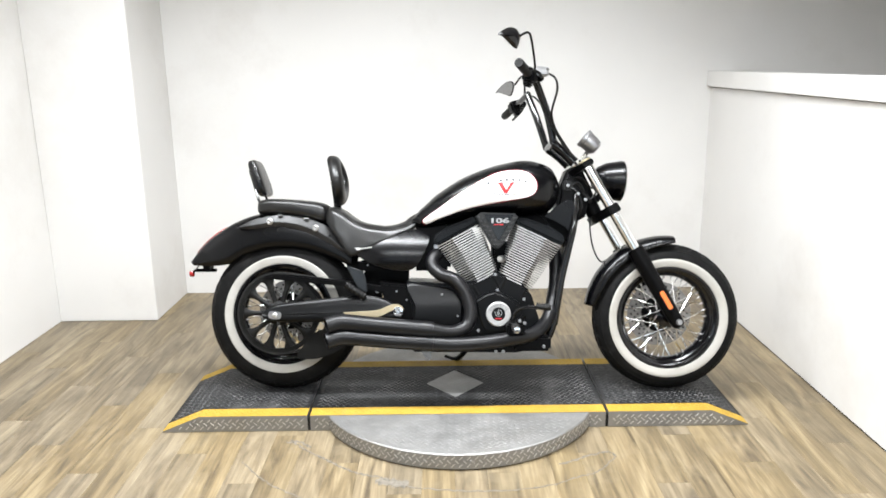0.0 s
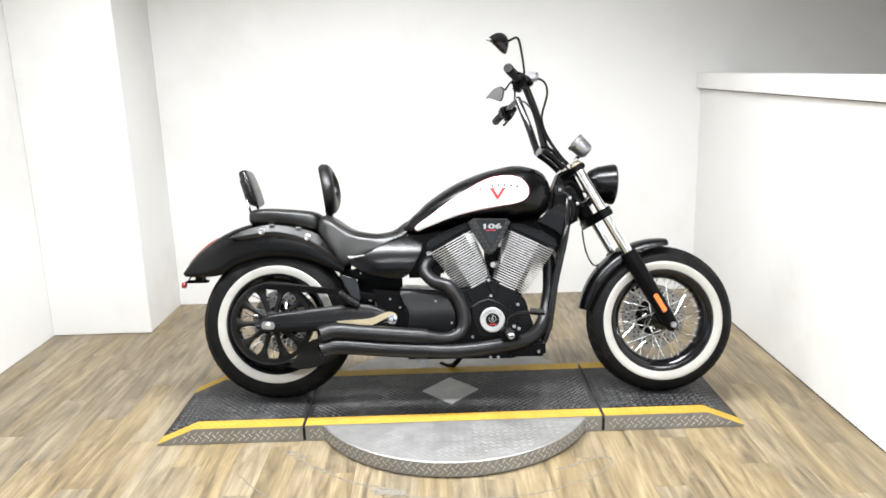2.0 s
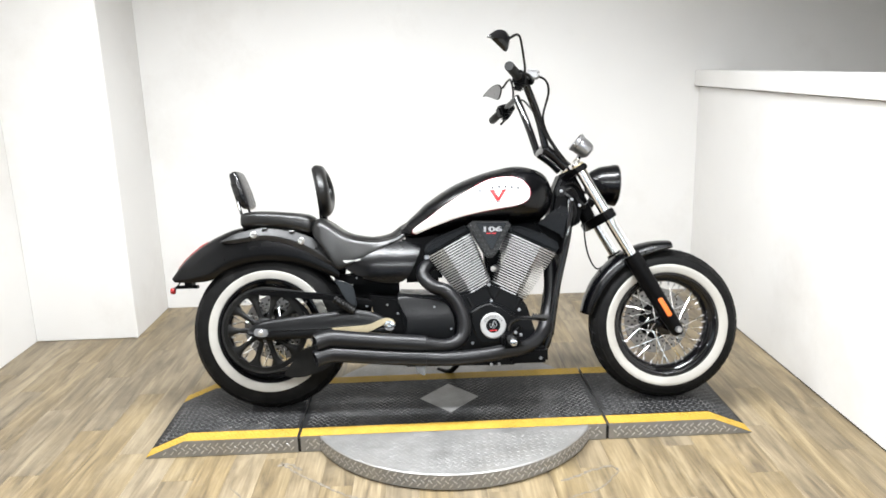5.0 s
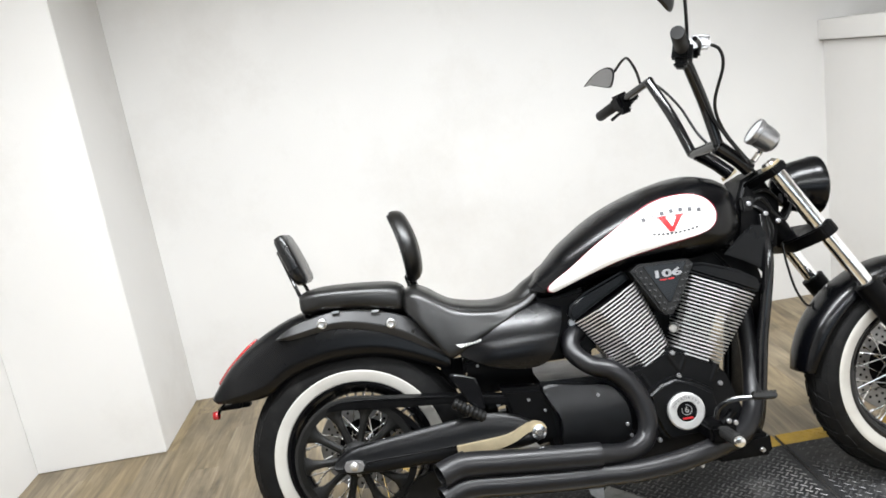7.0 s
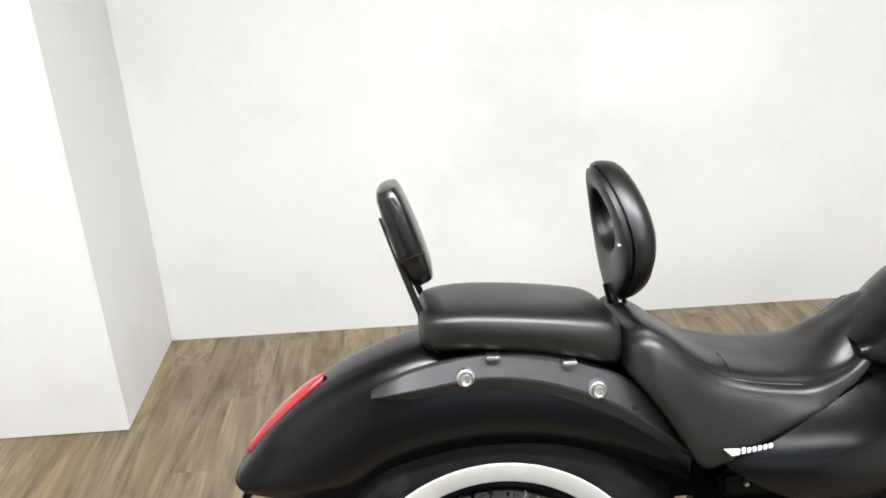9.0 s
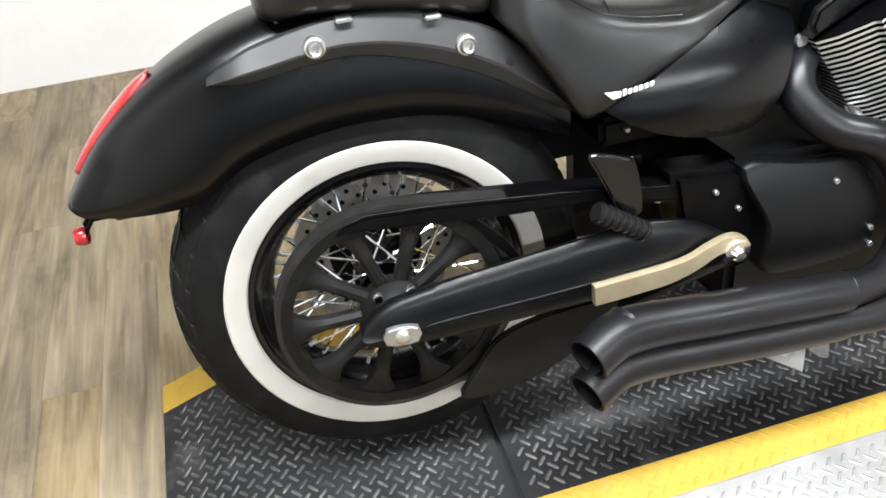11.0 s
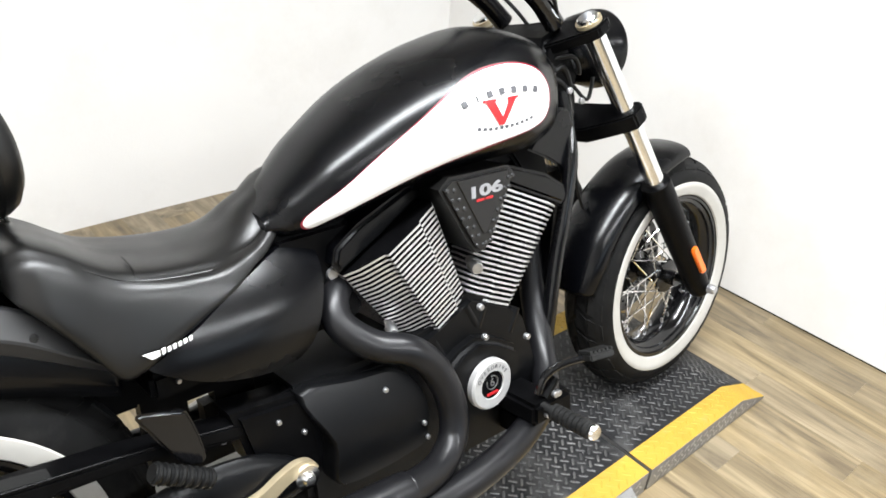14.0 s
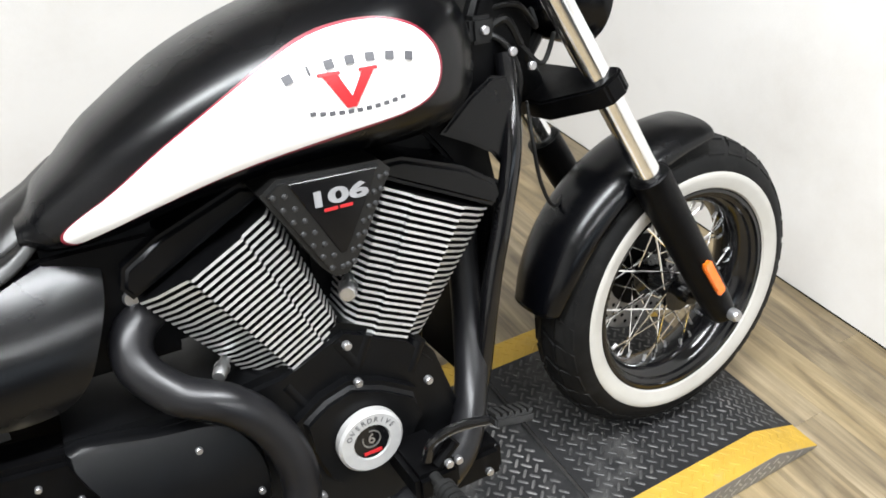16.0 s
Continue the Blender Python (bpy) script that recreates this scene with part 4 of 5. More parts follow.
def tank_mesh():
    rings = []
    xs = [-0.25 + 0.616 * (0.5 - 0.5 * math.cos(math.pi * i / 44)) for i in range(45)]
    for x in xs:
        w, zt, zb = profile(TANK_W, x), profile(TANK_T, x), profile(TANK_B, x)
        zc = zb + (zt - zb) * 0.42
        ring = []
        for a in np.linspace(0, 2 * math.pi, 56, endpoint=False):
            c, s = math.cos(a), math.sin(a)
            k = (TANK_UP if c < 0 else TANK_FAR) if s > 0 else TANK_N
            y = w * (0.8 if c > 0 else 1.0) * math.copysign(abs(c) ** (2 / k), c)
            z = (zt - zc if s > 0 else zc - zb) * math.copysign(abs(s) ** (2 / k), s)
            ring.append((x, TANK_C + y, zc + z))
        rings.append(ring)
    return skin(rings)


tank = part("fuel_tank", tank_mesh(), SATIN, bike, "satin black teardrop fuel tank", 50)
PANEL = [(-0.203, 0.704), (-0.199, 0.714), (-0.18, 0.729), (-0.133, 0.76), (-0.064, 0.808), (0.04, 0.868), (0.109, 0.898), (0.178, 0.905), (0.229, 0.89), (0.257, 0.856), (0.252, 0.818), (0.21, 0.795), (0.107, 0.779), (-0.007, 0.757), (-0.099, 0.728), (-0.16, 0.705), (-0.185, 0.695), (-0.197, 0.697)]


def on_tank(outline, grow0, grow1, out, rings_n, side, centre=(0.11, 0.835)):
    """A skin that follows the tank's flank, between two growths of an outline (0 = the middle)."""
    line = smooth_path(outline, 6, True)
    rows = []
    for g in np.linspace(grow0, grow1, rings_n):
        row = []
        for p in line:
            if g <= 1:
                x, z = centre[0] + (p[0] - centre[0]) * g, centre[1] + (p[1] - centre[1]) * g
            else:
                d = np.array(p) - centre
                d = d / np.linalg.norm(d) * (g - 1)
                x, z = p[0] + d[0], p[1] + d[1]
            row.append((x, TANK_C - side * (tank_y(x, z, out) - TANK_C), z))
        rows.append(row)
    return skin(rows, caps=False)


for s in (-1,):
    pn = part("tank_panel", on_tank(PANEL, 0.001, 1.0, 0.0016, 16, s), TANKWHITE, tank, "gloss white flank panel", 60)
    part("pinstripe", on_tank(PANEL, 0.999, 1.0034, 0.0022, 3, s), CRIMSON, tank, "thin red pinstripe", 60)


def decal(pts, out=0.0026, n=6):
    """A four-cornered mark of (x, z) corners that follows the near flank."""
    p = [np.array(q, float) for q in pts]
    rows = []
    for v in np.linspace(0, 1, n + 1):
        e0, e1 = p[0] + (p[3] - p[0]) * v, p[1] + (p[2] - p[1]) * v
        rows.append([(q[0], tank_y(q[0], q[1], out), q[1]) for q in (e0 + (e1 - e0) * u for u in np.linspace(0, 1, n + 1))])
    return skin(rows, caps=False, closed=False)


def mark(pts, out):
    return decal([(0.134 + (x - 0.145) * 0.84, 0.856 + (z - 0.856) * 0.82) for x, z in pts], out)


part("red_chevron", merged(mark([(0.107, 0.853), (0.129, 0.853), (0.15, 0.812), (0.137, 0.803)], 0.0034), mark([(0.137, 0.803), (0.15, 0.803), (0.183, 0.853), (0.165, 0.853)], 0.0036), mark([(0.102, 0.851), (0.134, 0.851), (0.134, 0.856), (0.102, 0.856)], 0.0038), mark([(0.16, 0.851), (0.188, 0.851), (0.188, 0.856), (0.16, 0.856)], 0.0038)), RED, tank, "red emblem on the white panel")
for i in range(7):
    t = (i - 3) / 3
    x, z, tilt = 0.1385 + 0.0735 * t, 0.8665 + 0.003 * t - 0.0095 * t * t, 0.04 - 0.26 * t
    c, s = math.cos(tilt), math.sin(tilt)
    wd = 0.0016 if i == 1 else 0.0056
    part("script_bar", decal([(x + c * u - s * v, z + s * u + c * v) for u, v in ((-wd, -0.0052), (wd, -0.0052), (wd, 0.0052), (-wd, 0.0052))], 0.0042, 2), INK, tank)
for i in range(11):
    t = (i - 5) / 5
    x, z = 0.142 + 0.056 * t, 0.808 + 0.005 * t * t + 0.001 * t
    part("script_bar", decal([(x - 0.0036, z - 0.0027), (x + 0.0036, z - 0.0027), (x + 0.0036, z + 0.0027), (x - 0.0036, z + 0.0027)], 0.0042, 2), INK, tank)
part("fuel_cap", moved(lathe([(0, 0.014), (0.03, 0.012), (0.036, 0.004), (0.036, -0.02)], 32, "z"), pose(0.16, TANK_C, 0.93, 0, -6, 0)), SATIN, tank)

# ---- side cover ----
def flank_cover(outline, side):
    """The side cover: gently bulged, standing further out towards its foot, with a turned-in rim."""
    line = smooth_path(outline, 5, True)
    c = np.mean(line, 0)

    def at(p, g, inward=0.0):
        x, z = c[0] + (p[0] - c[0]) * g, c[1] + (p[1] - c[1]) * g
        return (x, side * (0.163 + (0.6 - z) * 0.42 - 4.4 * (z - 0.6) ** 2 - 1.3 * (x + 0.33) ** 2 - inward), z)

    rows = [[at(p, 0.99, 0.05) for p in line], [at(p, 1.0, 0.006) for p in line]] + [[at(p, g) for p in line] for g in (0.985, 0.94, 0.85, 0.7, 0.5, 0.3, 0.12, 0.02)]
    return skin(rows)


SIDE = [(-0.475, 0.568), (-0.465, 0.577), (-0.41, 0.605), (-0.345, 0.637), (-0.27, 0.664), (-0.2, 0.678), (-0.174, 0.681), (-0.167, 0.679), (-0.169, 0.67), (-0.178, 0.62), (-0.2, 0.57), (-0.222, 0.53), (-0.258, 0.505), (-0.32, 0.506), (-0.395, 0.525), (-0.445, 0.548)]
for s in (-1, 1):
    part("side_cover", flank_cover(SIDE, s), SATIN, bike, "satin black side cover")

# ---- engine ----
crank = part("crankcase", slab([(-0.27, 0.2), (-0.24, 0.17), (0.18, 0.165), (0.27, 0.19), (0.27, 0.3), (0.24, 0.4), (0.2, 0.45), (0.1, 0.5), (0.0, 0.46), (-0.1, 0.45), (-0.27, 0.46)], -0.16, 0.16, 0.012, 2), CASE, bike, "matte black crankcase")


def cyl_frame(x, z, tilt):
    """A frame at a cylinder's foot, its z axis along the bore."""
    return pose(x, 0, z, 0, tilt, 0)


def fin_ring(w0, w1, depth, z, cleft=0.012):
    """Outline of a cooling fin across (u, y): square at the back, with a stepped nose to the near side."""
    d = depth
    return [(-w0, -d * 0.72, z), (-w0 * 0.78, -d * 0.83, z), (-w0 * 0.36, -d * 0.955, z), (-w0 * 0.32, -d, z), (w1 * 0.45, -d, z), (w1 * 0.48, -d + cleft * 0.5, z), (w1 * 0.86, -d * 0.94, z), (w1, -d * 0.82, z), (w1, d * 0.8, z), (w1 * 0.3, d, z), (-w0 * 0.5, d, z), (-w0, d * 0.72, z)]


def cylinder(name, x, z, tilt, flip, count=20, height=0.2):
    core = moved(lathe([(0.0, 0), (0.062, 0), (0.062, height + 0.02), (0, height + 0.02)], 24, "z"), cyl_frame(x, z, tilt))
    cyl = part(name, core, DARK, bike, "finned air-cooled cylinder")
    step = height / count
    for i in range(count):
        t = i / (count - 1)
        a = (0.068 + 0.032 * t**0.9) * (1.06 if flip else 1.0)
        rings = [fin_ring(a, a, 0.155 + 0.018 * t, i * step + dz) for dz in (0, step * 0.42)]
        if flip:
            rings = [[(-u, y, zz) for u, y, zz in r] for r in rings]
        bm = skin(rings)
        bm.normal_update()
        for f in bm.faces:
            f.material_index = 1 if abs(f.normal.z) > 0.5 else 0
        part("fin", moved(bm, cyl_frame(x, z, tilt)), [FIN, DARK], cyl, sharp=20)
    return cyl


rear_cyl = cylinder("rear_cylinder", 0.046, 0.457, -27.8, False, 22, 0.222)
front_cyl = cylinder("front_cylinder", 0.175, 0.452, 26.0, True, 22, 0.219)


def rocker_cover(outline_u, d, frame_m):
    """Cover on a cylinder: (u, height) outline drawn out across the engine."""
    return moved(slab(outline_u, -d, d, 0.008, 3), frame_m)


part("rocker_cover", rocker_cover([(-0.102, 0.223), (0.1, 0.223), (0.102, 0.24), (0.085, 0.254), (-0.03, 0.268), (-0.085, 0.264), (-0.104, 0.244)], 0.13, cyl_frame(0.046, 0.457, -27.8)), SATIN, rear_cyl, "black rocker cover")
part("rocker_cover", rocker_cover([(-0.1, 0.22), (0.102, 0.22), (0.106, 0.24), (0.09, 0.258), (0.03, 0.266), (-0.07, 0.256), (-0.1, 0.242)], 0.15, cyl_frame(0.175, 0.452, 26.0)), SATIN, front_cyl, "black rocker cover")
for cyl, x, z, t in ((rear_cyl, 0.046, 0.457, -27.8), (front_cyl, 0.175, 0.452, 26.0)):
    part("cylinder_foot", moved(merged(block(-0.07, 0.07, -0.15, 0.15, -0.05, -0.004, 0.008), *[moved(lathe([(0, 0), (0.012, 0), (0.012, 0.05), (0, 0.05)], 12, "z"), Matrix.Translation((u, -0.15, -0.05))) for u in (-0.045, 0.045)]), cyl_frame(x, z, t)), CASE, cyl)


def hexbolt(r=0.009, h=0.014):
    return lathe([(0, -h), (r * 0.8, -h), (r, -h * 0.8), (r, 0)], 12)


def bolt(x, y, z, parent, r=0.006, h=0.006, material=None):
    return part("bolt", moved(hexbolt(r * 0.85, h), Matrix.Translation((x, y, z))), material or GAUGE, parent, "bright cap bolt")


# the plug caps and nuts between and behind the cylinders
part("mount_nut", moved(merged(hexbolt(0.012, 0.02), lathe([(0.016, -0.004), (0.016, 0.002), (0.008, 0.003)], 14)), Matrix.Translation((-0.149, -0.085, 0.6))), GAUGE, crank, "bright mounting nut")
for x, y, z, r in ((0.122, -0.152, 0.549, 0.0125), (-0.064, -0.14, 0.483, 0.0095)):
    part("plug_cap", moved(merged(lathe([(0, -0.03), (r * 0.8, -0.03), (r, -0.026), (r, -0.012), (r * 0.75, -0.01), (r * 0.75, 0.02)], 12), lathe([(r * 1.15, -0.012), (r * 1.15, -0.004), (r * 0.7, -0.002)], 12)), pose(x, y + 0.01, z, 0, 0, -25)), ALU, crank, "bright cam plug")
for x, z in ((0.09, 0.488), (-0.012, 0.395), (0.098, 0.425), (0.205, 0.387), (0.02, 0.262), (0.158, 0.262), (-0.03, 0.42)):
    bolt(x, -0.19, z, crank, 0.0075, 0.009)
COVER = [(0.008, 0.384), (0.048, 0.41), (0.09, 0.421), (0.14, 0.402), (0.192, 0.368), (0.2, 0.328), (0.182, 0.284), (0.146, 0.252), (0.05, 0.25), (0.03, 0.275), (0.012, 0.33)]
cover = part("cam_cover", slab(COVER, -0.188, -0.1, 0.012, 3), CASE, bike, "black engine cover with a round badge")
cap = part("engine_badge", moved(lathe([(0.0, -0.012), (0.027, -0.012), (0.0285, -0.016), (0.046, -0.016), (0.05, -0.012), (0.05, 0.0)], 64), Matrix.Translation((0.1015, -0.19, 0.328))), BADGE, cover, "round satin aluminium badge")
part("badge_centre", moved(lathe([(0.0, -0.0135), (0.027, -0.0135), (0.027, -0.012)], 40), Matrix.Translation((0.1015, -0.19, 0.328))), GLOSS, cover, "gloss black badge centre")
six = moved(merged(lettering("6", 0.024), *[moved(block(-0.0022, 0.0022, -0.0006, 0.0006, 0.0125, 0.0143), Matrix.Rotation(radians(a), 4, "Y")) for a in range(0, 300, 15)]), pose(0.1015, -0.2045, 0.333))
part("badge_number", six, ALU, cover)
part("badge_bar", block(0.0875, 0.1155, -0.205, -0.2036, 0.308, 0.313), RED, cover)
letters = []
for i, ch in enumerate("OVERDRIVE"):
    a = radians(150 - i * 15)
    letters.append(moved(lettering(ch, 0.0115, 0.0003), pose(0.1015 + 0.0375 * math.cos(a), -0.2066, 0.328 + 0.0375 * math.sin(a)) @ Matrix.Rotation(-(a - math.pi / 2), 4, "Y")))
part("badge_lettering", merged(*letters), INK, cover)

part("intake", block(0.085, 0.15, -0.07, 0.07, 0.49, 0.63, 0.01), DARK, bike)
# studded triangle cover between the cylinders
TRI = [(0.012, 0.722), (0.035, 0.738), (0.17, 0.733), (0.184, 0.718), (0.126, 0.612), (0.108, 0.592), (0.09, 0.592), (0.074, 0.61)]
tri = part("vee_cover", slab(TRI, -0.198, -0.1, 0.006, 2), LEATHER, bike, "studded black cover between the cylinders")
part("vee_plate", slab([(0.046, 0.731), (0.164, 0.727), (0.108, 0.626), (0.1, 0.626)], -0.2005, -0.19, 0.001, 1), GLOSS, tri, "gloss black badge plate")
part("vee_number", moved(lettering("106", 0.036, 0.0006, 0.0014), pose(0.107, -0.2012, 0.703) @ Matrix.Diagonal((1.5, 1, 0.74, 1))), GREYINK, tri, "raised silver number")
part("vee_bar", merged(block(0.086, 0.104, -0.2016, -0.2005, 0.686, 0.69), block(0.107, 0.124, -0.2016, -0.2005, 0.686, 0.69)), RED, tri)
studs = []
for k in range(7):
    t = k / 6
    for off in (0.0, 0.016):
        studs.append((0.026 + off * 0.9 + t * 0.06, 0.718 - t * 0.11 - off * 0.1))
        studs.append((0.175 - off * 0.6 - t * 0.058, 0.714 - t * 0.105 - off * 0.1))
stud = None
for x, z in studs:
    if stud is None:
        stud = part("stud", lathe([(0, -0.0035), (0.003, -0.0025), (0.0042, 0)], 10), STRUT, tri)
        stud.matrix_basis = Matrix.Translation((x, -0.198, z))
    else:
        again(stud, tri, Matrix.Translation((x, -0.198, z)))

PRIMARY = [(-0.272, 0.452), (-0.17, 0.442), (-0.092, 0.43), (-0.06, 0.4), (-0.045, 0.355), (-0.05, 0.3), (-0.075, 0.27), (-0.232, 0.275), (-0.237, 0.36)]


def barrel(z):
    """How far out the barrel-shaped gearbox cover stands at a height."""
    return 0.203 - 2.0 * (z - 0.32) ** 2


def barrel_cover(outline):
    """A cover over an outline, barrel-shaped about a lengthwise axis, with a rounded rim."""
    line = smooth_path(outline, 4, True)
    c = np.mean(line, 0)
    rows = []
    for g, inward in ((0.99, 0.1), (1.0, 0.012), (0.985, 0.004), (0.955, 0.0), (0.85, 0.0), (0.65, 0.0), (0.4, 0.0), (0.2, 0.0), (0.02, 0.0)):
        ring = [(c[0] + (p[0] - c[0]) * g, c[1] + (p[1] - c[1]) * g) for p in line]
        rows.append([(x, -barrel(z) + inward, z) for x, z in ring])
    return skin(rows)


prim = part("gearbox_cover", barrel_cover(PRIMARY), CASE, bike, "satin black gearbox side cover")
for x, z in ((-0.125, 0.408), (-0.062, 0.322), (-0.055, 0.29)):
    bolt(x, -barrel(z), z, prim, 0.0055, 0.006)
part("sprocket_case", slab([(-0.38, 0.46), (-0.25, 0.445), (-0.235, 0.3), (-0.3, 0.29), (-0.36, 0.36)], -0.165, -0.09, 0.01, 2), DARK, bike)
for x, z in ((-0.27, 0.385), (-0.31, 0.42)):
    bolt(x, -0.165, z, crank, 0.005, 0.006)

# ---- exhaust ----
pipe_a = part("upper_exhaust", tube([(-0.11, -0.07, 0.58), (-0.158, -0.11, 0.56), (-0.166, -0.14, 0.525), (-0.13, -0.175, 0.488), (-0.077, -0.203, 0.468), (-0.034, -0.212, 0.418), (-0.012, -0.222, 0.345), (-0.026, -0.235, 0.287), (-0.084, -0.258, 0.264), (-0.17, -0.28, 0.277)], 0.0265, 20), EXHAUST, bike, "black exhaust header")
part("upper_muffler", tube([(-0.165, -0.28, 0.277), (-0.17, -0.28, 0.277), (-0.3, -0.28, 0.288), (-0.43, -0.28, 0.3), (-0.49, -0.283, 0.306), (-0.53, -0.292, 0.308), (-0.575, -0.31, 0.297)], [0.029, 0.032, 0.032, 0.032, 0.033, 0.033, 0.033], 24, 6, True, 0.08), EXHAUST, pipe_a, "black slash-cut muffler with an open end")
pipe_b = part("lower_exhaust", tube([(0.3, -0.04, 0.62), (0.345, -0.05, 0.57), (0.35, -0.062, 0.47), (0.338, -0.085, 0.38), (0.302, -0.14, 0.295), (0.24, -0.205, 0.248), (0.13, -0.255, 0.233), (0.02, -0.275, 0.222), (-0.08, -0.28, 0.218), (-0.16, -0.28, 0.223)], 0.0275, 20), EXHAUST, bike, "black exhaust header")
part("lower_muffler", tube([(-0.165, -0.28, 0.223), (-0.17, -0.28, 0.224), (-0.3, -0.28, 0.232), (-0.43, -0.28, 0.243), (-0.49, -0.283, 0.249), (-0.53, -0.291, 0.249), (-0.575, -0.308, 0.236)], [0.029, 0.031, 0.031, 0.031, 0.032, 0.032, 0.032], 24, 6, True, 0.08), EXHAUST, pipe_b, "black slash-cut muffler with an open end")
bend = []
for x, z, nx, nz, w in smooth_path([(-0.522, 0.324, -0.03, 1, 0.0155), (-0.46, 0.327, -0.05, 1, 0.0155), (-0.405, 0.331, -0.15, 1, 0.0145), (-0.368, 0.34, -0.4, 0.9, 0.0125), (-0.338, 0.354, -0.4, 0.9, 0.0115), (-0.312, 0.361, 0.0, 1, 0.0115), (-0.294, 0.357, 0.5, 0.8, 0.0105), (-0.284, 0.348, 0.9, 0.4, 0.006)], 5):
    bend.append([(x + nx * w, -0.218, z + nz * w), (x + nx * w * 1.08, -0.214, z + nz * w * 1.08), (x + nx * w, -0.205, z + nz * w), (x - nx * w, -0.205, z - nz * w), (x - nx * w * 1.08, -0.214, z - nz * w * 1.08), (x - nx * w, -0.218, z - nz * w)])
part("exhaust_bracket", skin(bend), BRASS, bike, "pale brass exhaust bracket")

part("plastic_tag", skin([[(-0.205, y, 0.2), (-0.165, y, 0.2), (-0.167, y - 0.008, 0.158), (-0.18, y - 0.006, 0.16), (-0.2, y - 0.002, 0.178)] for y in (-0.277, -0.276)]), mat("clear_plastic_film", (0.12, 0.12, 0.12), 0.25, spread=0.2, scale=60, coat=0.5), bike, "scrap of clear plastic film under the muffler")

# ---- swingarm, guard, shock mount, passenger peg ----
def swingarm_mesh(side):
    """Stations of (x, low z, top z): a flat lower flank to a ridge, and above it a face that rolls over inwards."""
    rings = []
    for x, lo, hi in smooth_path([(-0.855, 0.328, 0.336), (-0.845, 0.315, 0.349), (-0.805, 0.304, 0.371), (-0.73, 0.299, 0.381), (-0.657, 0.299, 0.388), (-0.525, 0.3, 0.4), (-0.433, 0.302, 0.405), (-0.359, 0.302, 0.391), (-0.305, 0.311, 0.361), (-0.287, 0.326, 0.343)], 4):
        h = hi - lo
        rings.append([(x, side * y, lo + h * f) for f, y in ((0.0, 0.168), (0.0, 0.192), (0.06, 0.2005), (0.12, 0.203), (0.34, 0.203), (0.39, 0.201), (0.6, 0.1985), (0.8, 0.195), (0.93, 0.189), (1.0, 0.181), (1.0, 0.174), (0.96, 0.168))])
    return skin(rings)


sa = part("swingarm", swingarm_mesh(-1), CASE, bike, "satin black swingarm")
cap_at = pose(-0.801, -0.203, 0.329, 0, 6, 0)
axle = part("axle_cap", moved(slab([(-0.027, 0.0), (-0.022, 0.013), (-0.008, 0.016), (0.01, 0.016), (0.022, 0.013), (0.027, 0.0), (0.022, -0.013), (0.008, -0.016), (-0.01, -0.016), (-0.022, -0.013)], -0.007, 0.004, 0.003, 2), cap_at), GAUGE, sa, "aluminium axle cap")
part("axle_dome", moved(lathe([(0, -0.0125), (0.007, -0.0115), (0.0115, -0.008), (0.0125, -0.005)], 24), cap_at), ALU, axle, "domed aluminium axle end")
part("pivot_bolt", moved(merged(lathe([(0, -0.014), (0.008, -0.014), (0.011, -0.01), (0.011, -0.006), (0.02, -0.005), (0.021, 0.004)], 20)), pose(-0.301, -0.217, 0.343)), CHROME, sa, "chrome pivot bolt")
part("far_swingarm", tube([(-0.81, 0.17, 0.325), (-0.6, 0.175, 0.3), (-0.4, 0.17, 0.285), (-0.28, 0.15, 0.3)], [0.022, 0.02, 0.02, 0.022], 14), SATIN, bike, "satin black swingarm tube")
part("swingarm_rib", tube([(-0.762, -0.2025, 0.322), (-0.755, -0.2028, 0.333), (-0.6, -0.2028, 0.336), (-0.45, -0.2028, 0.341), (-0.36, -0.2025, 0.345)], 0.0022, 6), DARK, bike)
part("belt_guard", merged(slab([(-0.862, 0.472), (-0.85, 0.486), (-0.821, 0.493), (-0.736, 0.488), (-0.585, 0.469), (-0.492, 0.461), (-0.269, 0.42), (-0.257, 0.395), (-0.4, 0.42), (-0.495, 0.44), (-0.626, 0.451), (-0.742, 0.464), (-0.831, 0.472)], -0.157, -0.145, 0.004, 2), slab([(-0.856, 0.484), (-0.821, 0.495), (-0.736, 0.49), (-0.549, 0.468), (-0.269, 0.423), (-0.269, 0.417), (-0.549, 0.462), (-0.736, 0.484), (-0.821, 0.489)], -0.155, -0.11, 0.001, 1)), DARK, bike, "black belt guard")
part("guard_brace", skin([[(x, -0.15, z + w), (x, -0.14, z + w), (x, -0.14, z - w), (x, -0.15, z - w)] for x, z, w in ((-0.72, 0.47, 0.014), (-0.67, 0.44, 0.012), (-0.63, 0.4, 0.012), (-0.6, 0.35, 0.014))]), DARK, bike)
part("lower_belt_guard", slab([(-0.72, 0.152), (-0.695, 0.2), (-0.655, 0.25), (-0.58, 0.272), (-0.47, 0.275), (-0.47, 0.245), (-0.548, 0.18), (-0.64, 0.146)], -0.166, -0.154, 0.003, 2, 3), PULLEY, bike, "black lower belt guard")
LEAF = [(-0.512, 0.519), (-0.502, 0.525), (-0.452, 0.508), (-0.443, 0.5), (-0.433, 0.46), (-0.43, 0.42), (-0.444, 0.416), (-0.462, 0.426), (-0.48, 0.455), (-0.5, 0.495)]
part("passenger_peg_mount", slab(LEAF, -0.176, -0.166, 0.004, 3, 2), GLOSS, bike, "gloss black leaf-shaped passenger peg mount")
pa, pb = Vector((-0.436, -0.198, 0.4)), Vector((-0.518, -0.2, 0.455))
pp, pr = [pa], [0.012]
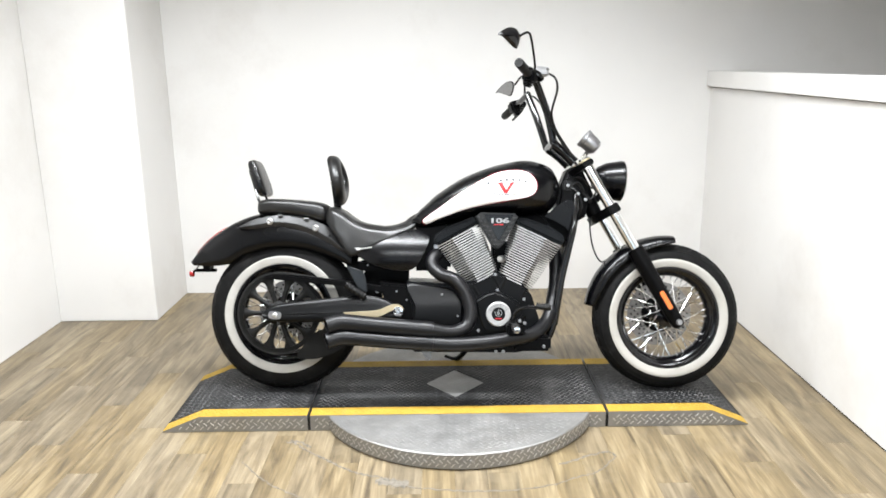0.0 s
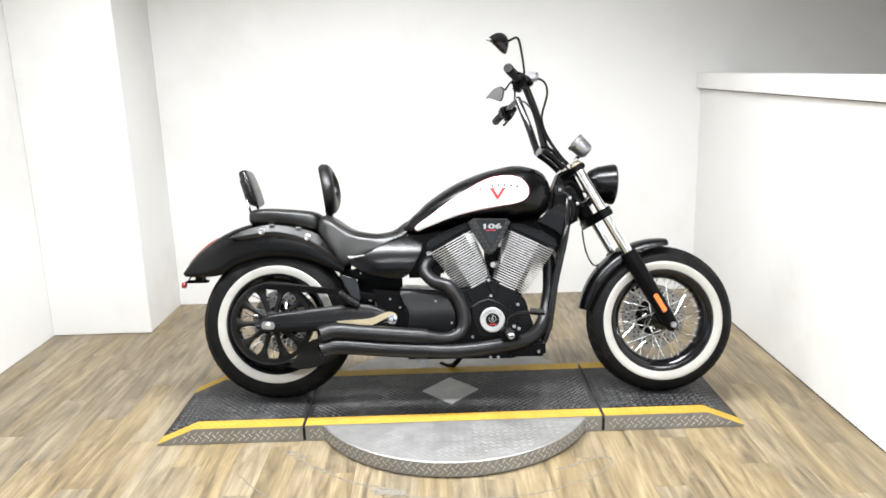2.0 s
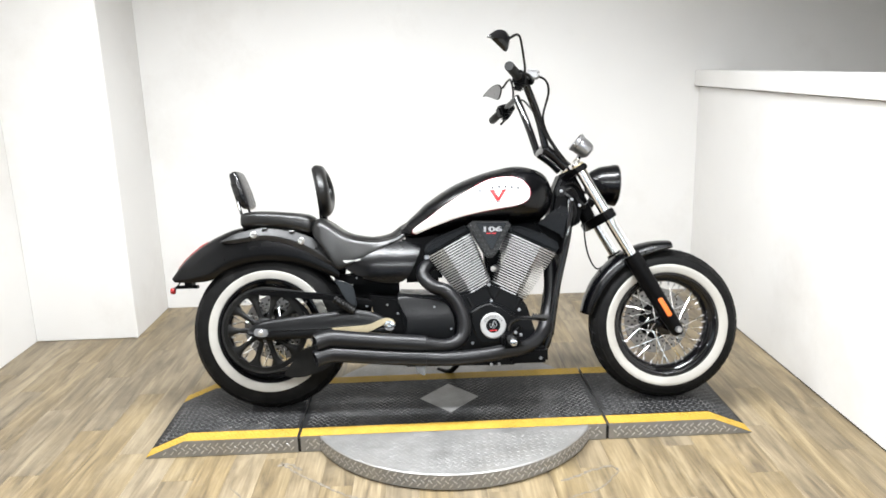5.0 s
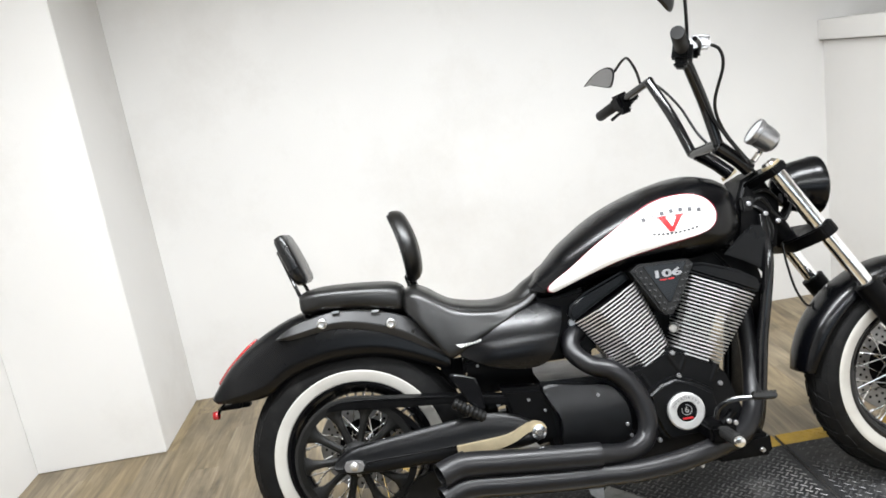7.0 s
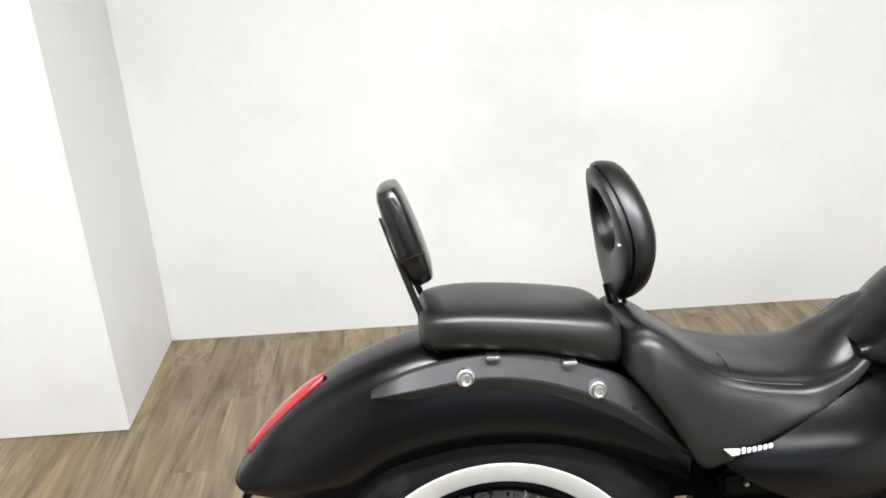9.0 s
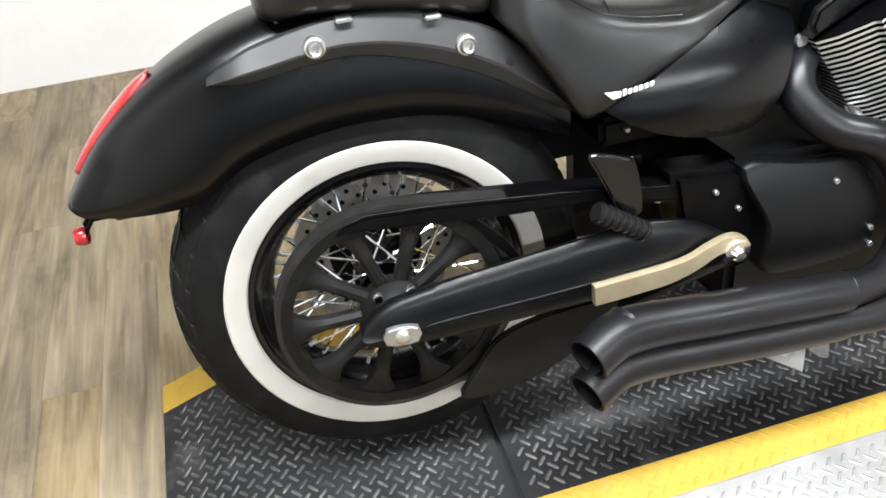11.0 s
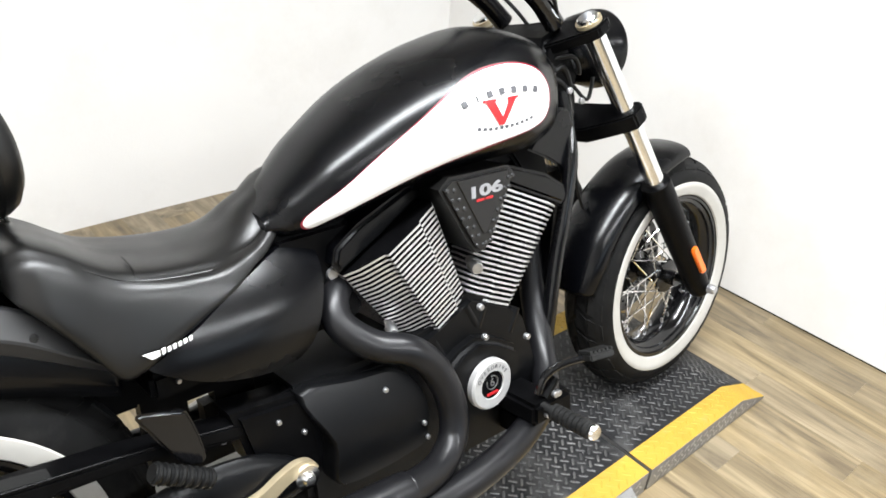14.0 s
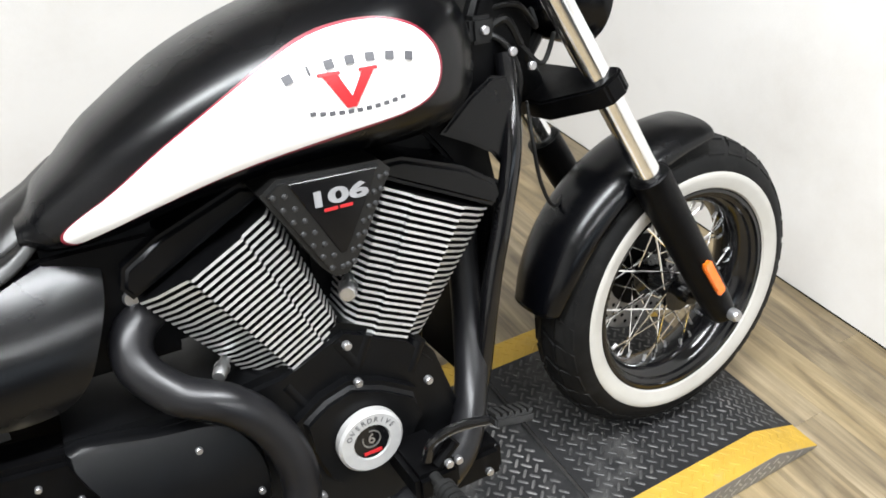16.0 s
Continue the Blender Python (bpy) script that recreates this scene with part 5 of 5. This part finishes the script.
for i in range(8):
    for f, r in ((0.04, 0.0155), (0.085, 0.0155), (0.095, 0.0125), (0.12, 0.0125)):
        pp.append(pa + (pb - pa) * (f + i * 0.118))
        pr.append(r)
part("passenger_peg", tube(pp, pr, 16, 1, False), CABLE, bike, "ribbed rubber passenger peg, folded up")
part("battery_box", block(-0.47, -0.26, -0.12, 0.12, 0.503, 0.545, 0.008), DARK, bike)
for x, z, r in ((-0.432, 0.527, 0.0045), (-0.352, 0.527, 0.0045), (-0.338, 0.527, 0.0035), (-0.392, 0.418, 0.008), (-0.27, 0.44, 0.0045)):
    bolt(x, -0.142 if z < 0.5 else -0.12, z, crank, r, 0.008)
part("inner_guard", merged(block(-0.462, -0.27, 0.0, 0.03, 0.29, 0.362), block(-0.462, -0.388, 0.0, 0.03, 0.362, 0.42), block(-0.364, -0.27, 0.0, 0.03, 0.362, 0.4), block(-0.342, -0.27, 0.0, 0.03, 0.4, 0.42), block(-0.462, -0.27, 0.0, 0.03, 0.42, 0.51)), DARK, bike)
# dark plate added to close the upper part of a see-through gap
part("inner_fender", block(-0.535, -0.465, -0.02, 0.0, 0.452, 0.54, 0.004), DARK, bike)
part("frame_rail", slab([(-0.43, 0.437), (-0.26, 0.452), (-0.26, 0.425), (-0.42, 0.405)], -0.142, -0.128, 0.003, 2), DARK, bike, "black frame rail")
part("side_stand", tube([(0.02, 0.16, 0.19), (-0.06, 0.25, 0.08), (-0.12, 0.31, 0.075)], 0.012, 10, 4), DARK, bike)

# ---- frame ----
for s in (-1, 1):
    part("down_tube", tube([(0.436, s * 0.08, 0.81), (0.418, s * 0.118, 0.69), (0.39, s * 0.124, 0.57), (0.366, s * 0.122, 0.47), (0.322, s * 0.12, 0.25), (0.27, s * 0.12, 0.19)], 0.0155, 14), GLOSS, bike, "gloss black frame tube")
# plain dark blocks added to fill the frame space under tank and seat
part("backbone", merged(block(-0.14, 0.34, -0.05, 0.05, 0.68, 0.74, 0.01), block(-0.55, -0.2, -0.06, 0.06, 0.56, 0.66, 0.01)), DARK, bike)
part("neck_cover", slab([(0.3, 0.722), (0.35, 0.765), (0.39, 0.79), (0.415, 0.785), (0.432, 0.74), (0.422, 0.66), (0.404, 0.648), (0.385, 0.675), (0.35, 0.697)], -0.118, -0.106, 0.004, 2), SATIN, bike, "satin black neck cover")
part("neck_frame", slab([(0.35, 0.74), (0.37, 0.85), (0.4, 0.92), (0.45, 0.94), (0.5, 0.84), (0.475, 0.72), (0.42, 0.69), (0.38, 0.7)], -0.075, 0.075, 0.015, 3), DARK, bike, "black frame casting at the steering neck")
part("oil_cooler", slab([(0.39, 0.62), (0.41, 0.62), (0.352, 0.27), (0.332, 0.27)], -0.1, 0.1, 0.004, 2), DARK, bike, "black oil cooler between the frame tubes")
part("engine_hanger", slab([(0.28, 0.74), (0.4, 0.73), (0.425, 0.6), (0.395, 0.57), (0.34, 0.66)], -0.06, 0.06, 0.006, 2), DARK, bike)
part("air_box", block(-0.25, -0.09, -0.1, 0.1, 0.5, 0.69, 0.015), DARK, bike)
part("steering_head", tube([(0.43, 0, 0.93), (0.53, 0, 0.72)], 0.032, 16, 1, False), DARK, bike)
part("neck_wiring", merged(tube([(0.4, -0.06, 0.83), (0.44, -0.075, 0.86), (0.47, -0.07, 0.82), (0.5, -0.05, 0.78)], 0.007, 8), tube([(0.38, -0.05, 0.85), (0.43, -0.085, 0.83), (0.455, -0.09, 0.77), (0.44, -0.08, 0.72)], 0.005, 8), tube([(0.41, -0.05, 0.87), (0.45, -0.095, 0.88), (0.5, -0.07, 0.84), (0.52, -0.03, 0.86)], 0.0045, 8), block(0.38, 0.42, -0.085, -0.04, 0.83, 0.87, 0.006), tube([(0.46, -0.09, 0.82), (0.49, -0.1, 0.79), (0.52, -0.09, 0.83)], 0.004, 8)), CABLE, bike, "black wiring at the steering head")
for x, y, z in ((0.4, -0.086, 0.85), (0.47, -0.1, 0.79), (0.44, -0.095, 0.815)):
    bolt(x, y, z, bike, 0.008, 0.006)

# ---- fork ----
FT, FB = Vector((0.45, 0, 0.966)), Vector((0.826, 0, 0.283))
fdir = (FB - FT + Vector((0, -0.05, 0))).normalized()


def fork_at(t, y):
    p = FT + (FB - FT) * t
    return (p.x, y + 0.05 * (1 - t), p.z)


for s in (-1, 1):
    y = -0.176 if s < 0 else 0.122
    leg = part("fork_tube", tube([fork_at(0.05, y), fork_at(0.62, y)], 0.0215, 24, 1, False), CHROME, bike, "polished chrome fork tube")
    slider = part("fork_slider", tube([fork_at(0.555, y), fork_at(0.56, y), fork_at(0.58, y), fork_at(0.8, y), fork_at(0.92, y), fork_at(1.0, y), fork_at(1.02, y)], [0.028, 0.033, 0.034, 0.032, 0.03, 0.026, 0.015], 24, 3), DARK, leg, "black fork slider")
    part("fork_cap", moved(merged(lathe([(0, 0.017), (0.018, 0.017), (0.021, 0.014), (0.022, 0.008)], 24, "z")), Matrix.Translation(fork_at(0.034, y)) @ fdir.to_track_quat("-Z", "Y").to_matrix().to_4x4()), CHROME, leg, "chrome fork cap")
    part("fork_ring", moved(lathe([(0.0225, 0.008), (0.0265, 0.008), (0.0265, -0.003), (0.0225, -0.003)], 24, "z", closed=True), Matrix.Translation(fork_at(0.034, y)) @ fdir.to_track_quat("-Z", "Y").to_matrix().to_4x4()), BRASS, leg, "brass fork ring")
    part("reflector", moved(slab([(-0.0095, -0.035), (-0.0095, 0.035), (-0.006, 0.04), (0.006, 0.04), (0.0095, 0.035), (0.0095, -0.035), (0.006, -0.04), (-0.006, -0.04)], -0.005, 0.005, 0.002, 2), Matrix.Translation((*fork_at(0.858, y + s * 0.034),)) @ pose(0, 0, 0, -4, -28.8, 0)), AMBER, leg, "amber side reflector")
for nm, t, hw, drop in (("upper_clamp", 0.062, 0.178, 0.012), ("lower_clamp", 0.335, 0.178, 0.019)):
    p = FT + (FB - FT) * t
    outline = [(-0.075, -0.45), (-0.03, -0.93), (-0.015, -1.01), (0.015, -1.01), (0.03, -0.94), (0.028, -0.8), (0.01, -0.5), (0.01, 0.5), (0.028, 0.8), (0.03, 0.94), (0.015, 1.01), (-0.015, 1.01), (-0.03, 0.93), (-0.075, 0.45)]
    bm = skin([[(u, v * hw, h) for u, v in outline] for h in (-drop, drop)])
    bmesh.ops.bevel(bm, geom=bm.edges[:], offset=0.004, segments=2, affect="EDGES")
    part(nm, moved(bm, Matrix.Translation(p + Vector((0, -0.029 + 0.05 * (1 - t), 0))) @ pose(0, 0, 0, -4, -28.8, 0)), DARK, bike, "black fork clamp")
part("axle_nut", moved(lathe([(0, -0.018), (0.009, -0.018), (0.012, -0.012), (0.012, 0.0)], 12), Matrix.Translation((0.822, -0.205, 0.292))), GAUGE, bike, "chrome axle nut")
part("front_axle", tube([(0.815, -0.17, 0.3), (0.822, 0.13, 0.305)], 0.012, 14, 1, False), GLOSS, bike)
part("brake_caliper", slab([(0.71, 0.34), (0.73, 0.4), (0.78, 0.42), (0.8, 0.38), (0.76, 0.33)], 0.06, 0.13, 0.008, 2), DARK, bike)

# ---- headlight, gauge ----
HL = pose(0.582, 0, 0.876, 0, 5, 0) @ Matrix.Scale(0.97, 4)
hl = part("headlight", moved(lathe([(0.0, -0.075), (0.03, -0.07), (0.055, -0.05), (0.074, -0.015), (0.083, 0.025), (0.086, 0.04), (0.088, 0.045), (0.088, 0.06), (0.08, 0.066), (0.078, 0.062)], 48, "x"), HL), SATIN, bike, "satin black bullet headlight")
part("headlight_glass", moved(lathe([(0.0, 0.072), (0.04, 0.07), (0.079, 0.062)], 40, "x"), HL), LENSGLASS, hl, "clear headlight lens")
part("headlight_stem", tube([(0.56, 0, 0.83), (0.53, 0, 0.79)], 0.014, 10, 1, False), DARK, hl)
SP = pose(0.5, -0.02, 1.035, 0, -48, 0)
sp = part("speedometer", moved(lathe([(0.0, -0.046), (0.022, -0.044), (0.033, -0.034), (0.037, -0.016), (0.038, 0.016), (0.041, 0.02), (0.041, 0.032), (0.037, 0.034)], 40, "z"), SP), GAUGE, bike, "chrome cup speedometer")
part("dial", moved(lathe([(0.0, 0.031), (0.037, 0.031), (0.037, 0.028)], 32, "z"), SP), LENSGLASS, sp, "glazed dial")
part("gauge_stalk", tube([(0.5, -0.02, 1.01), (0.49, 0, 0.99), (0.47, 0, 0.97)], 0.009, 10), CHROME, sp)

# ---- handlebar, controls, mirrors ----
NEAR = dict(top=(0.262, -0.155, 1.267), end=(0.177, -0.364, 1.297), switch=0.075)
FARB = dict(top=(0.26, 0.185, 1.278), end=(0.18, 0.548, 1.24), switch=0.2)
bars = part("handlebar", tube([(0.34, -0.09, 1.03), (0.312, -0.105, 1.15), NEAR["top"]], 0.0155, 16, 6), GLOSS, bike, "gloss black ape-hanger handlebar")
part("bar_leg", tube([(0.336, 0.11, 1.022), (0.3, 0.135, 1.15), FARB["top"]], 0.0155, 16, 6), GLOSS, bars)
part("bar_centre", tube([(0.34, -0.09, 1.03), (0.338, 0.11, 1.024)], 0.0155, 16, 1, False), GLOSS, bars)
for s in (-1, 1):
    part("riser", tube([(0.425, s * 0.07, 0.945), (0.385, s * 0.075, 0.985), (0.34, s * 0.08, 1.022)], [0.021, 0.02, 0.022], 14, 4), GLOSS, bars, "gloss black riser")
for d, s in ((NEAR, -1), (FARB, 1)):
    t, e, k = Vector(d["top"]), Vector(d["end"]), d["switch"]
    out = (e - t).normalized()
    turn = math.degrees(math.atan2(out.y, out.x)) + 90
    part("bar_end", tube([t - out * 0.012, e], 0.0125, 12, 1, False), GLOSS, bars)
    part("grip", tube([t + out * (k + 0.035), t + out * (k + 0.04), e, e + out * 0.004], [0.015, 0.0185, 0.0185, 0.017], 16, 1, False), RUBBER, bars, "black rubber grip")
    part("switch_housing", moved(merged(block(-0.026, 0.026, -0.032, 0.032, -0.03, 0.026, 0.01), block(-0.018, 0.014, -0.024, 0.02, -0.045, -0.028, 0.006)), Matrix.Translation(t + out * k) @ pose(0, 0, 0, 0, 15, turn)), DARK, bars, "black switch housing")
    part("lever_perch", moved(block(-0.02, 0.02, -0.014, 0.014, -0.016, 0.014, 0.006), Matrix.Translation(t + out * (k - 0.03) + Vector((0.024, 0, 0.004))) @ pose(0, 0, 0, 0, 10, turn)), DARK, bars)
    lev = Vector((0.034, 0, 0.0))
    part("lever", tube([t + lev + out * (k - 0.03), t + lev + out * (k + 0.05) + Vector((0.014, 0, -0.006)), e + lev + Vector((0.006, 0, -0.02))], [0.008, 0.0055, 0.006], 10), DARK, bars, "black hand lever")
part("master_cylinder", moved(merged(block(-0.03, 0.026, -0.02, 0.02, -0.014, 0.012, 0.006), block(-0.022, 0.024, -0.018, 0.018, 0.012, 0.02, 0.003)), pose(0.278, -0.235, 1.288, 0, 12, -20)), GAUGE, bars, "chrome brake reservoir")


def mirror(stem, tip, yaw, size, glass_out):
    """A teardrop mirror on a bent stem."""
    st = part("mirror_stem", tube(stem, 0.0048, 10), GLOSS, bars, "gloss black mirror stem")
    line = smooth_path([(0.0, 0.0), (0.04, 0.033), (0.075, 0.038), (0.092, 0.018), (0.088, -0.015), (0.075, -0.038), (0.045, -0.022), (0.018, -0.004)], 4, True)
    rows = []
    for g, dy in ((0.05, -0.018), (0.4, -0.016), (0.75, -0.01), (1.0, 0.0), (0.98, 0.003)):
        rows.append([(0.06 + (p[0] - 0.06) * g, dy, (p[1]) * g) for p in line])
    m = Matrix.Translation(tip) @ pose(0, 0, 0, 0, 0, yaw) @ Matrix.Diagonal((size[0], -1 if glass_out else 1, size[1], 1))
    part("mirror_shell", moved(skin(rows), m), GLOSS, st, "gloss black teardrop mirror shell")
    part("mirror_glass", moved(skin([[(0.06 + (p[0] - 0.06) * 0.89, dy, p[1] * 0.89) for p in line] for dy in (0.003, 0.0042)]), m), MIRROR, st, "mirror glass")


mirror([(0.256, -0.195, 1.285), (0.248, -0.24, 1.335), (0.228, -0.312, 1.405), (0.215, -0.334, 1.418), (0.2, -0.348, 1.412), (0.182, -0.36, 1.4)], (0.094, -0.444, 1.386), 45, (1.35, 1.0), False)
mirror([(0.252, 0.25, 1.29), (0.256, 0.29, 1.34), (0.252, 0.345, 1.392), (0.243, 0.385, 1.395), (0.222, 0.42, 1.37)], (0.136, 0.538, 1.355), -57.7, (1.65, 0.95), True)

# control cables and hoses
part("brake_hose", tube([(0.295, -0.235, 1.285), (0.33, -0.225, 1.268), (0.343, -0.2, 1.225), (0.326, -0.15, 1.14), (0.352, -0.11, 1.07), (0.41, -0.08, 0.99), (0.445, -0.05, 0.96)], 0.0045, 8), CABLE, bike, "black brake hose")
part("throttle_cable", tube([(0.25, -0.2, 1.25), (0.278, -0.165, 1.21), (0.325, -0.125, 1.1), (0.395, -0.1, 0.99), (0.45, -0.06, 0.92), (0.46, -0.04, 0.86)], 0.0042, 8), CABLE, bike, "black throttle cable")
part("clutch_cable", tube([(0.252, 0.26, 1.28), (0.3, 0.255, 1.278), (0.348, 0.2, 1.19), (0.375, 0.12, 1.07), (0.44, 0.05, 0.97), (0.48, 0.02, 0.9)], 0.0042, 8), CABLE, bike, "black clutch cable")
part("fork_hose", tube([(0.5, -0.04, 0.72), (0.495, -0.06, 0.66), (0.51, -0.06, 0.58), (0.545, -0.05, 0.53), (0.6, -0.02, 0.56)], 0.0035, 8), CABLE, bike, "thin black brake line")

# ---- foot controls ----
fp = []
for i in range(8):
    fp += [(0.0165, i * 0.011), (0.0165, i * 0.011 + 0.0075), (0.0135, i * 0.011 + 0.0085), (0.0135, i * 0.011 + 0.01)]
peg = part("rider_peg", moved(lathe([(0, -0.03), (0.009, -0.03), (0.009, 0)] + fp + [(0.0165, 0.092), (0, 0.092)], 18, "z"), pose(0.16, -0.305, 0.288, 90, 0, 0)), RUBBER, bike, "ribbed rubber rider peg")
part("peg_cap", moved(lathe([(0, 0.1), (0.012, 0.098), (0.015, 0.092), (0, 0.092)], 18, "z"), pose(0.16, -0.305, 0.288, 90, 0, 0)), CHROME, peg, "chrome peg cap")
part("peg_bracket", merged(block(0.13, 0.2, -0.285, -0.18, 0.255, 0.3, 0.008), block(0.16, 0.31, -0.22, -0.15, 0.18, 0.24, 0.01), tube([(0.17, -0.27, 0.3), (0.2, -0.27, 0.33)], 0.01, 10, 1, False)), DARK, bike, "black peg bracket")
for x, y, z in ((0.18, -0.285, 0.31), (0.2, -0.275, 0.3), (0.16, -0.285, 0.275), (0.28, -0.22, 0.2), (0.3, -0.2, 0.225), (0.12, -0.2, 0.178), (0.09, -0.2, 0.178)):
    bolt(x, y, z, peg, 0.0075, 0.008)
pedal = part("brake_pedal", tube([(0.155, -0.27, 0.315), (0.165, -0.275, 0.345), (0.2, -0.285, 0.362), (0.255, -0.3, 0.362)], 0.0075, 10), GLOSS, bike, "gloss black brake pedal")
pad_at = pose(0.27, -0.31, 0.366, -20, 5, -10)
part("pedal_pad", moved(block(-0.029, 0.029, -0.02, 0.02, -0.008, 0.006, 0.003), pad_at), RUBBER, pedal, "ribbed rubber pedal pad")
for i in range(6):
    part("pad_rib", moved(block(-0.027 + 0.0097 * i, -0.021 + 0.0097 * i, -0.018, 0.018, 0.006, 0.011), pad_at), RUBBER, pedal)

# ---- floor planks ----
PW, PLEN = 0.118, 0.92
pm = None
row = 0
xp = LEFT - 0.1
while xp < RIGHT + 0.02:
    yp = BAY - PLEN * ((row * 0.618) % 1.0)
    while yp < BACK:
        cut = min(1.0, (BACK + 0.01 - yp) / PLEN)
        m = Matrix.Translation((xp, yp, 0)) @ Matrix.Diagonal((1, cut, 1, 1))
        if pm is None:
            pm = part("plank", block(0.0001, PW - 0.0001, 0.0001, PLEN - 0.0001, -0.008, 0.0, 0.0003, 1), WOOD, floor)
            pm.matrix_basis = m
        else:
            again(pm, floor, m)
        yp += PLEN
    xp += PW
    row += 1
part("floor_front", block(LEFT, RIGHT + 0.1, FRONT, BAY, -0.006, -0.001), WOOD, floor)
part("floor_beyond", block(RIGHT + 0.1, FAR, FRONT, BACK, -0.006, -0.001), WOOD, floor)
